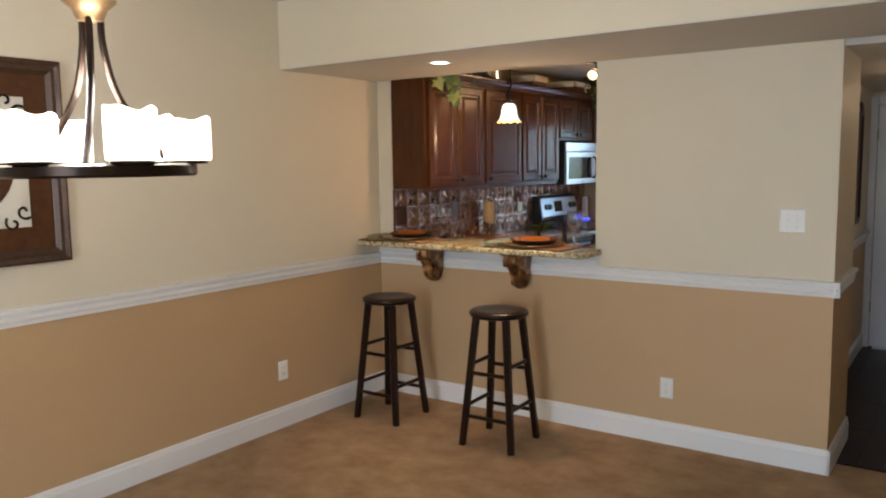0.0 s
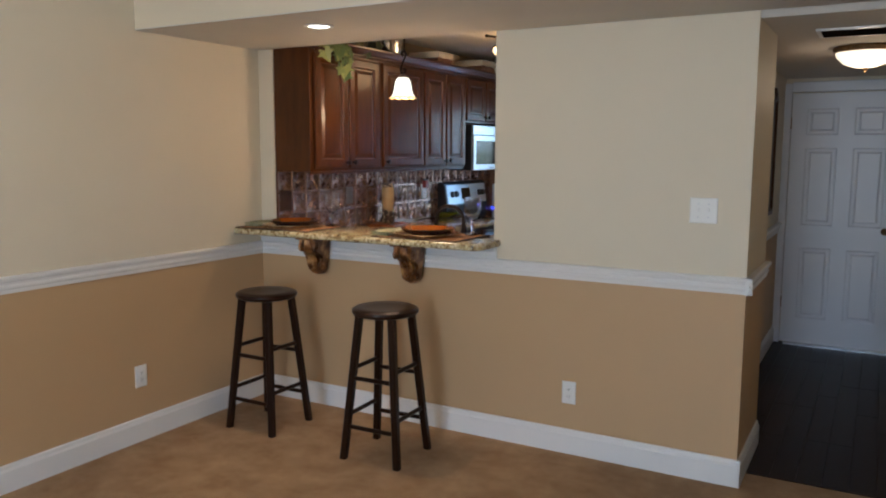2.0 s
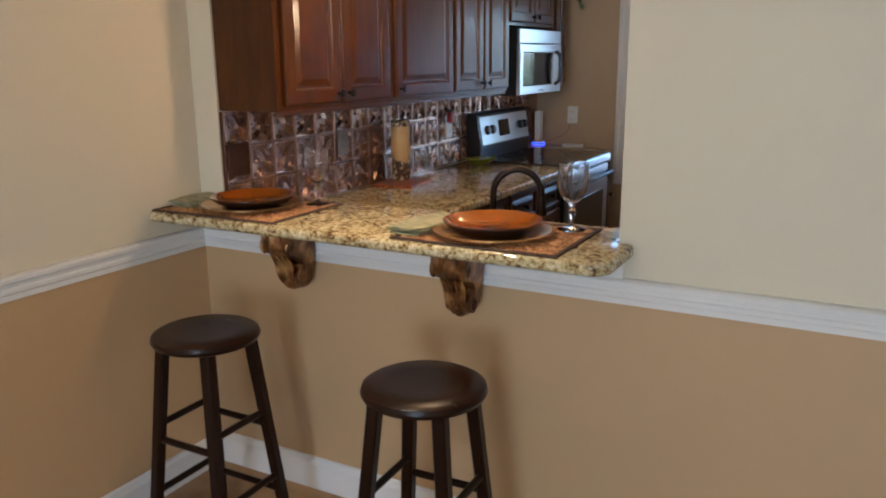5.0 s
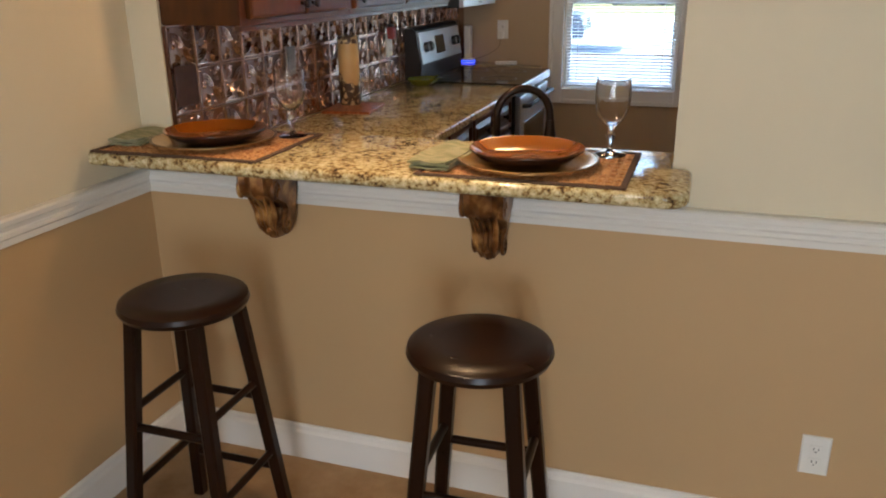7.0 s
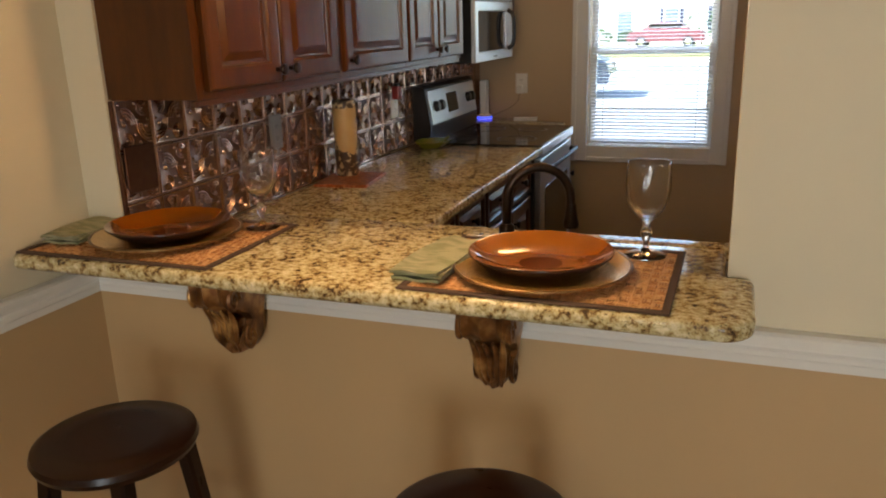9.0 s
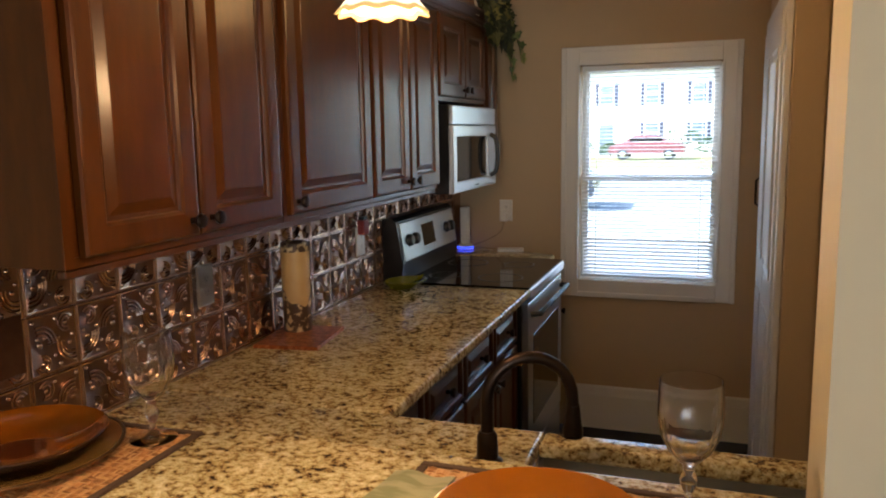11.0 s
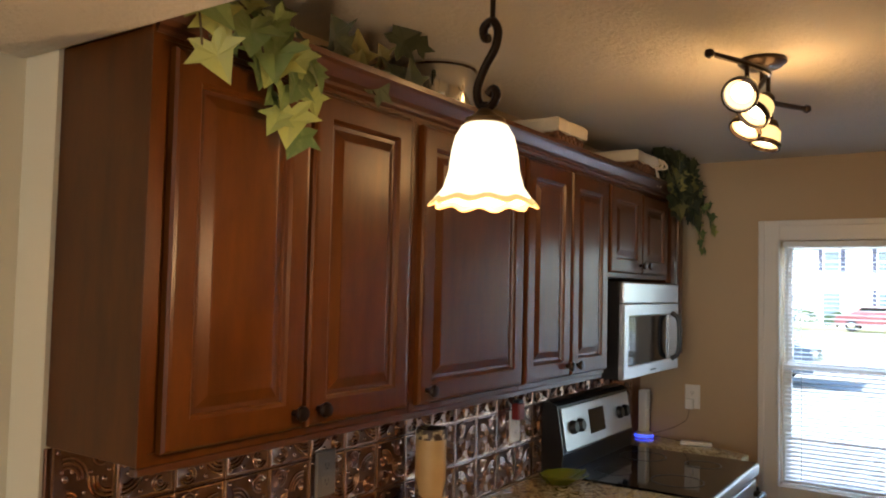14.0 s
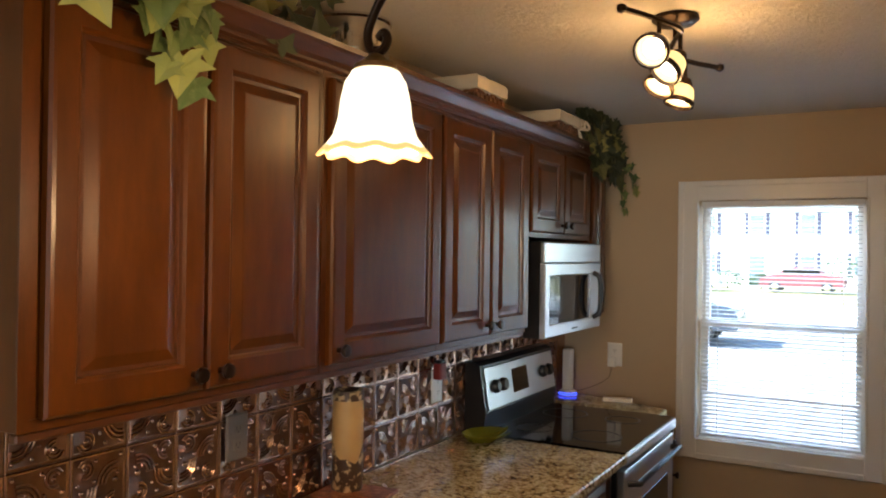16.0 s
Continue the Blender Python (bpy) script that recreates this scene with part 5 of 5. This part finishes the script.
def ivy(at, strands, mesh, size, label, seed, per=1, step=2, droop=1.0):
    plant = thing("ivy_garland", at, label, "plant", "artificial ivy")
    rng = random.Random(seed)
    for ctrl in strands:
        pts = curve(ctrl, 6)
        part("vine", tube(pts, 0.0022, 5), STEM, plant)
        for i in range(2, len(pts), step):
            for k in range(per):
                p = pts[i] + Vector((rng.uniform(0.0, 0.02), rng.uniform(-0.03, 0.03), rng.uniform(-0.02, 0.02)))
                s = size * rng.uniform(0.6, 1.15)
                ob = new("leaf", mesh)
                ob.parent = plant
                tip = Vector((rng.uniform(-0.1, 0.5), rng.uniform(-0.8, 0.8), -droop + rng.uniform(-0.3, 0.3))).normalized()
                face = Vector((0.8, rng.uniform(-1.0, 0.2), rng.uniform(-0.2, 0.5)))
                face = (face - tip * face.dot(tip)).normalized()
                turn = Matrix((tip.cross(face), tip, face)).transposed().to_4x4()
                ob.matrix_basis = Matrix.Translation(p) @ turn @ Matrix.Scale(s, 4)


ivy((-3.125, 6.575, TOPZ + 0.015), [
    [(0.0, 0.0, 0.02), (0.06, 0.02, 0.07), (0.10, 0.06, 0.02), (0.09, 0.10, -0.07), (0.085, 0.14, -0.15)],
    [(0.0, 0.05, 0.02), (0.07, 0.09, 0.05), (0.10, 0.14, -0.01), (0.09, 0.15, -0.09), (0.085, 0.15, -0.17)],
    [(0.0, -0.02, 0.02), (0.06, -0.06, 0.06), (0.10, -0.07, 0.02), (0.09, -0.05, -0.05)],
    [(-0.02, 0.06, 0.02), (0.05, 0.16, 0.05), (0.09, 0.20, 0.0), (0.085, 0.19, -0.06)],
    [(0.0, 0.0, 0.02), (0.05, 0.04, 0.10), (0.09, 0.09, 0.05), (0.095, 0.12, -0.03)],
], leaf_green, 0.085, "artificial ivy with pale green leaves trailing over the cabinet", 5, 1, 3)
ivy((-3.18, 6.62, TOPZ), [
    [(0, 0.0, 0.01), (0.0, 0.03, 0.10), (0.02, 0.05, 0.17), (0.03, 0.07, 0.20)],
    [(0, 0.1, 0.01), (0.02, 0.3, 0.04), (0.03, 0.48, 0.09), (0.03, 0.62, 0.17), (0.03, 0.68, 0.22)],
    [(0, 0.1, 0.01), (0.04, 0.28, 0.03), (0.06, 0.45, 0.05), (0.07, 0.60, 0.08)],
    [(0, -0.05, 0.01), (0.03, 0.0, 0.10), (0.04, 0.10, 0.14), (0.04, 0.16, 0.08)],
    [(0, 0.05, 0.01), (0.05, 0.25, 0.08), (0.08, 0.36, 0.06), (0.11, 0.42, 0.0)],
], leaf_dark, 0.085, "dark green artificial ivy sprays standing on the cabinets", 9, 1, 3, -0.4)
strands = []
rg_ = random.Random(3)
for k in range(16):
    a = rg_.uniform(-1, 1)
    strands.append([(0, a * 0.06, 0.02), (0.05, a * 0.11, 0.12 + rg_.uniform(-0.05, 0.08)), (0.11 + rg_.uniform(0, 0.04), a * 0.16 + 0.02, 0.05 + rg_.uniform(-0.08, 0.08)), (0.13, a * 0.16 + 0.04, -0.08 + rg_.uniform(-0.05, 0.05))])
ivy((-3.17, 9.22, TOPZ + 0.03), strands, leaf_dark, 0.07, "bushy dark artificial ivy hanging at the cabinet's end", 21, 2)
ivy((-3.05, 9.44, TOPZ - 0.02), [[(0, 0, 0), (0.03, 0.06, 0.02), (0.05, 0.1, -0.05), (0.06, 0.12, -0.12)], [(0, 0, 0), (0.0, 0.05, -0.06), (0.01, 0.08, -0.14), (0.01, 0.09, -0.2)]], leaf_green, 0.05, "thin trailing ivy sprig by the kitchen wall", 31, 1)

# ---- lamps ----
pn = thing("pendant_lamp", (-2.53, 6.63, 1.868), "bronze scroll pendant lamp with lit frosted bell shade", "lamp")
def flute(i, a, r, z):
    k = max(0.0, (0.06 - z) / 0.06)
    return (r * (1 + 0.05 * k * math.cos(10 * a)), z - 0.004 * k * math.cos(10 * a))
part("shade", lathe([(0.028, 0.158), (0.044, 0.150), (0.056, 0.130), (0.063, 0.100), (0.067, 0.065), (0.075, 0.035), (0.086, 0.020), (0.093, 0.012)], 80, flute), PENDANTGLOW, pn, "lit frosted glass bell", True)
part("shade_rim", lathe([(0.093, 0.012), (0.098, 0.007), (0.101, 0.002), (0.098, 0.0)], 80, flute), PENDANTRIM, pn, "amber scalloped rim", True)
part("fitter", lathe([(0, 0.185), (0.012, 0.183), (0.020, 0.174), (0.038, 0.164), (0.040, 0.154), (0, 0.154)], 28), ANTIQUE, pn, "bronze cap", True)
S = curve([(-0.004, 0, 0.222), (0.010, 0, 0.232), (0.018, 0, 0.218), (0.004, 0, 0.200), (-0.022, 0, 0.205), (-0.030, 0, 0.235), (-0.012, 0, 0.275), (0.012, 0, 0.31), (0.018, 0, 0.342), (0.004, 0, 0.362), (-0.016, 0, 0.352), (-0.014, 0, 0.332), (-0.002, 0, 0.330)], 6)
part("scroll", tube([(x * 0.9 + 0.008, 0, z - 0.012) for x, _, z in S], 0.0088, 9), BRONZE, pn, "wrought bronze scroll", True)
part("neck", tube([(0, 0, 0.18), (0, 0, 0.196)], 0.008, 10), BRONZE, pn)
part("rod", tube([(0.012, 0, 0.345), (0.012, 0, (KCEIL - 1.868 - 0.016) / 0.77)], 0.0055, 10), BRONZE, pn)
part("canopy", moved(lathe([(0, 0), (0.02, 0.0), (0.055, 0.014), (0.06, 0.02), (0, 0.02)], 28), pose(0.012, 0, (KCEIL - 1.868) / 0.77 - 0.0205)), BRONZE, pn, "", True)
pn.scale = (0.77, 0.77, 0.77)
lamp("pendant_bulb", "POINT", pose(-2.53, 6.63, 1.80), 2.2, (1.0, 0.6, 0.28), radius=0.05)

# ceiling spots on a curved bar
TLZ = 2.315
ts = thing("track_light", (-2.42, 7.93, TLZ), "bronze wavy-bar ceiling light with four lit amber shades", "lamp")
bar = curve([(-0.06, -0.31, 0.03), (-0.005, -0.21, 0.025), (0.035, -0.10, 0.02), (0.0, 0.0, 0.018), (-0.04, 0.10, 0.01), (-0.005, 0.21, 0.006), (0.065, 0.31, 0.002)], 6)
part("bar", tube(bar, 0.008, 8), BRONZE, ts, "wavy bronze bar", True)
for e in (0, -1):
    part("finial", moved(lathe([(0, -0.014), (0.011, -0.008), (0.013, 0.0), (0.011, 0.008), (0, 0.014)], 12), pose(*bar[e])), BRONZE, ts, "", True)
part("canopy", lathe([(0, 0.085), (0.062, 0.085), (0.065, 0.075), (0.05, 0.062), (0, 0.058)], 28), BRONZE, ts, "", True)
part("stem", tube([(0, 0, 0.06), (0.0, 0, 0.018)], 0.007, 8), BRONZE, ts)
for idx, (ax, ay) in ((7, (-62, 4)), (14, (-38, 30)), (21, (-30, 22)), (29, (-14, 12))):
    p = bar[idx]
    arm = part("arm", tube([p, p + Vector((0, 0, -0.06))], 0.006, 8), BRONZE, ts)
    q = pose(p.x, p.y, p.z - 0.06, ax, ay, 0)
    part("socket", moved(lathe([(0, 0.006), (0.018, 0.004), (0.026, -0.012), (0.024, -0.022), (0, -0.022)], 18), q), BRONZE, arm, "", True)
    part("shade", moved(lathe([(0.024, -0.018), (0.034, -0.026), (0.039, -0.046), (0.040, -0.068)], 24), q), TRACKGLOW, arm, "lit amber glass shade", True)
    part("shade_ring", moved(lathe([(0.040, -0.064), (0.046, -0.066), (0.046, -0.078), (0.040, -0.080), (0.038, -0.07)], 24), q), BRONZE, arm, "", True)
    part("bulb", moved(lathe([(0, -0.066), (0.020, -0.064), (0.027, -0.052), (0.02, -0.034), (0, -0.03)], 14), q), BULBGLOW, arm, "", True)
lamp("track_bulbs", "POINT", pose(-2.42, 7.93, 2.19), 1.5, (1.0, 0.55, 0.20), radius=0.12)


# chandelier
ch = thing("chandelier", (-1.93, 3.403, 1.588), "round bronze chandelier with six lit candle-shaped glass shades", "chandelier")
part("ring", lathe([(0.205, 0.0), (0.244, 0.0), (0.250, 0.006), (0.250, 0.028), (0.240, 0.034), (0.205, 0.034), (0.202, 0.028), (0.202, 0.006), (0.205, 0.0)], 64), BRONZE, ch, "dark bronze ring", True)
for k in range(6):
    a = math.radians(48 + 60 * k)
    cx, cy = 0.228 * math.cos(a), 0.228 * math.sin(a)
    part("shade_holder", moved(lathe([(0, 0.03), (0.05, 0.032), (0.054, 0.038), (0.05, 0.042), (0, 0.04)], 24), pose(cx, cy, 0.0)), BRONZE, ch)
    hgt = 0.165 if k % 2 else 0.150
    part("candle_shade", moved(lathe([(0.050, 0.04), (0.062, 0.042), (0.063, 0.05), (0.063, hgt), (0.058, hgt + 0.004), (0.056, hgt), (0.055, 0.06), (0.0, 0.058)], 32, lambda i, t, r, z: (r, z + (0.006 * math.sin(2 * t + k) + 0.003 * math.sin(5 * t) if i in (3, 4, 5) else 0))), pose(cx, cy, 0)), CANDLEGLOW, ch, "lit cream glass candle shade", True)
for k in range(3):
    a = math.radians(80 + 120 * k)
    r = [(0.208, 0.03), (0.14, 0.10), (0.06, 0.22), (0.03, 0.34), (0.026, 0.42)]
    part("arm", tube(curve([(q * math.cos(a), q * math.sin(a), z) for q, z in r], 6), 0.0095, 8), BRONZE, ch, "curved bronze arm", True)
part("hub", lathe([(0, 0.405), (0.03, 0.405), (0.036, 0.415), (0.045, 0.435), (0.066, 0.452), (0.068, 0.46), (0.05, 0.462), (0.02, 0.468), (0, 0.47)], 36), ANTIQUE, ch, "flared antique bronze hub", True)
part("loop", tube([(0.016 * math.cos(t), 0, 0.490 + 0.026 * math.sin(t)) for t in [2 * math.pi * k / 16 for k in range(17)]], 0.0045, 7), BRONZE, ch)
part("rod", tube([(0, 0, 0.512), (0, 0, DCEIL - 1.588 - 0.022)], 0.007, 10), BRONZE, ch)
part("canopy", lathe([(0, 0.965), (0.03, 0.965), (0.062, 0.979), (0.065, 0.9865), (0, 0.9865)], 28), BRONZE, ch, "", True)
lamp("chandelier_bulbs", "POINT", pose(-1.93, 3.403, 1.82), 8.5, (1.0, 0.87, 0.70), radius=0.15)

# recessed downlight, hall lamp, vents
rc = thing("recessed_light", (-2.55, 5.885, SOF - 0.006), "round recessed ceiling light in the soffit, lit", "lamp")
part("trim_ring", lathe([(0.052, 0.0), (0.072, 0.0), (0.075, -0.004), (0.07, -0.007), (0.054, -0.006)], 36), PLASTIC, rc, "white trim ring", True)
part("lens", lathe([(0.0, -0.002), (0.054, -0.003), (0.053, -0.0005), (0, -0.0005)], 36), BULBGLOW, rc, "", True)
lamp("recessed_spot", "SPOT", look((-2.55, 5.885, 2.13), (-2.50, 6.12, 0)), 7, WARM, radius=0.05, cone=72)
hl = thing("hall_ceiling_lamp", (-0.19, 7.75, 2.15), "flush hall ceiling lamp with lit alabaster bowl", "lamp")
part("pan", lathe([(0, 0), (0.15, 0), (0.155, -0.01), (0.148, -0.03), (0, -0.03)], 36), ANTIQUE, hl, "bronze pan", True)
part("bowl", lathe([(0.14, -0.03), (0.135, -0.05), (0.10, -0.085), (0.05, -0.102), (0, -0.106)], 36), HALLGLOW, hl, "", True)
part("finial", lathe([(0, -0.105), (0.012, -0.108), (0.008, -0.122), (0, -0.128)], 12), ANTIQUE, hl)
hl.scale = (1.1, 1.1, 1.1)
lamp("hall_bulb", "POINT", pose(-0.19, 7.75, 1.94), 0.4, WARM, radius=0.06)


def vent(at, w, d, n, label):
    v = thing("ceiling_vent", at, label, "vent", "ceiling vents")
    part("backing", box(-w / 2, w / 2, -d / 2, d / 2, -0.002, 0.0), SLOT, v)
    for b in ((-w / 2 - 0.02, w / 2 + 0.02, -d / 2 - 0.02, -d / 2), (-w / 2 - 0.02, w / 2 + 0.02, d / 2, d / 2 + 0.02), (-w / 2 - 0.02, -w / 2, -d / 2, d / 2), (w / 2, w / 2 + 0.02, -d / 2, d / 2)):
        part("frame", box(b[0], b[1], b[2], b[3], -0.010, 0.0, 0.002), PLASTIC, v)
    for k in range(n):
        y = -d / 2 + (k + 0.5) * d / n
        part("slat", moved(box(-w / 2, w / 2, -0.007, 0.007, -0.001, 0.001), pose(0, y, -0.007, 38, 0, 0)), BRONZE, v)


vent((-3.17, 5.30, DCEIL), 0.10, 0.24, 8, "white-framed metal vent in the dining ceiling")
vent((-2.25, 7.04, KCEIL), 0.26, 0.12, 5, "brown metal vent in the kitchen ceiling")
vent((-0.22, 7.08, 2.15), 0.30, 0.24, 8, "white-framed return vent in the hall ceiling")

# ---- pictures ----
PF = material("bronzed_picture_frame", (0.09, 0.05, 0.03), 0.4, 0.3)
base(PF, mix(PF, (0.11, 0.06, 0.035), (0.03, 0.016, 0.01), noise_tex(PF, 26, 4, 0.6, (1, 1, 4))))
MATT = material("bronze_mottled_panel", (0.12, 0.05, 0.02), 0.4, 0.4)
base(MATT, mix(MATT, (0.16, 0.06, 0.02), (0.04, 0.018, 0.01), noise_tex(MATT, 18, 5)))
CREAMPANEL = paint("cream_panel", (0.72, 0.66, 0.55))
pc = thing("wall_art", pose(XD, 3.71, 1.64), "framed bronze scrollwork wall panel with a round medallion", "wall art")
W_, H_ = 0.92, 0.90
part("frame", nested(W_, H_, [(0, 0), (0, 0.035), (0.012, 0.04), (0.028, 0.03), (0.045, 0.034), (0.06, 0.022), (0.068, 0.014)], True), PF, pc, "stepped dark bronze frame")
part("border", nested(W_ - 0.13, H_ - 0.13, [(0, 0.012), (0, 0.018), (0.10, 0.018), (0.10, 0.012)], True), MATT, pc, "mottled bronze border")
part("backing", box(0.002, 0.010, -W_ / 2 + 0.06, W_ / 2 - 0.06, -H_ / 2 + 0.06, H_ / 2 - 0.06), CREAMPANEL, pc, "cream panel")
part("medallion", moved(lathe([(0, 0.016), (0.06, 0.022), (0.09, 0.014), (0.15, 0.018), (0.20, 0.012), (0.235, 0.016), (0.24, 0.008)], 48), pose(0.004, 0, 0, 0, 90, 0)), MATT, pc, "embossed bronze medallion", True)
for sy in (-1, 1):
    for sz in (-1, 1):
        for s in (0, 1):
            pts = []
            for k in range(26):
                t = k / 25
                rr = 0.036 * (1 - 0.8 * t)
                a = 5.5 * t * (1 if s else -1) + (0.8 if s else -2.4)
                pts.append((0.016, sy * (0.215 + (0.05 if s else 0) + rr * math.cos(a)), sz * (0.215 + (0 if s else 0.05) + rr * math.sin(a))))
            part("scroll", tube(pts, 0.006, 6), BRONZE, pc, "wrought iron scroll", True)
hp = thing("wall_plaque", pose(-0.79, 8.74, 1.54), "dark ornate metal panel hanging on the hall wall", "wall art")
part("frame", nested(0.34, 0.85, [(0, 0.002), (0, 0.03), (0.03, 0.036), (0.05, 0.02)], True), PF, hp)
part("panel", box(0.003, 0.02, -0.13, 0.13, -0.385, 0.385), BLACK, hp)
part("crest", moved(lathe([(0, 0), (0.05, 0.0), (0.04, 0.02), (0, 0.03)], 16), pose(0.02, 0, 0.43, 0, 90, 0)), PF, hp)

# ---- hall floor planks ----
rng = random.Random(11)
shared = {}
for i in range(28):
    x0 = -0.80 + i * 0.115
    y = 6.69
    while y < 9.55:
        L = min(rng.choice((0.6, 0.9, 1.2)), 9.56 - y)
        L = round(L, 2)
        if L < 0.08 or x0 > 1.2:
            break
        if L not in shared:
            shared[L] = part("plank", box(0.0008, 0.1142, 0.001, L - 0.001, 0, 0.0085, 0.001), DARKFLOOR, plank_bed)
            ob = shared[L]
        else:
            ob = new("plank", shared[L].data)
            ob.parent = plank_bed
        ob.matrix_basis = pose(x0, y, -0.0085)
        y += L
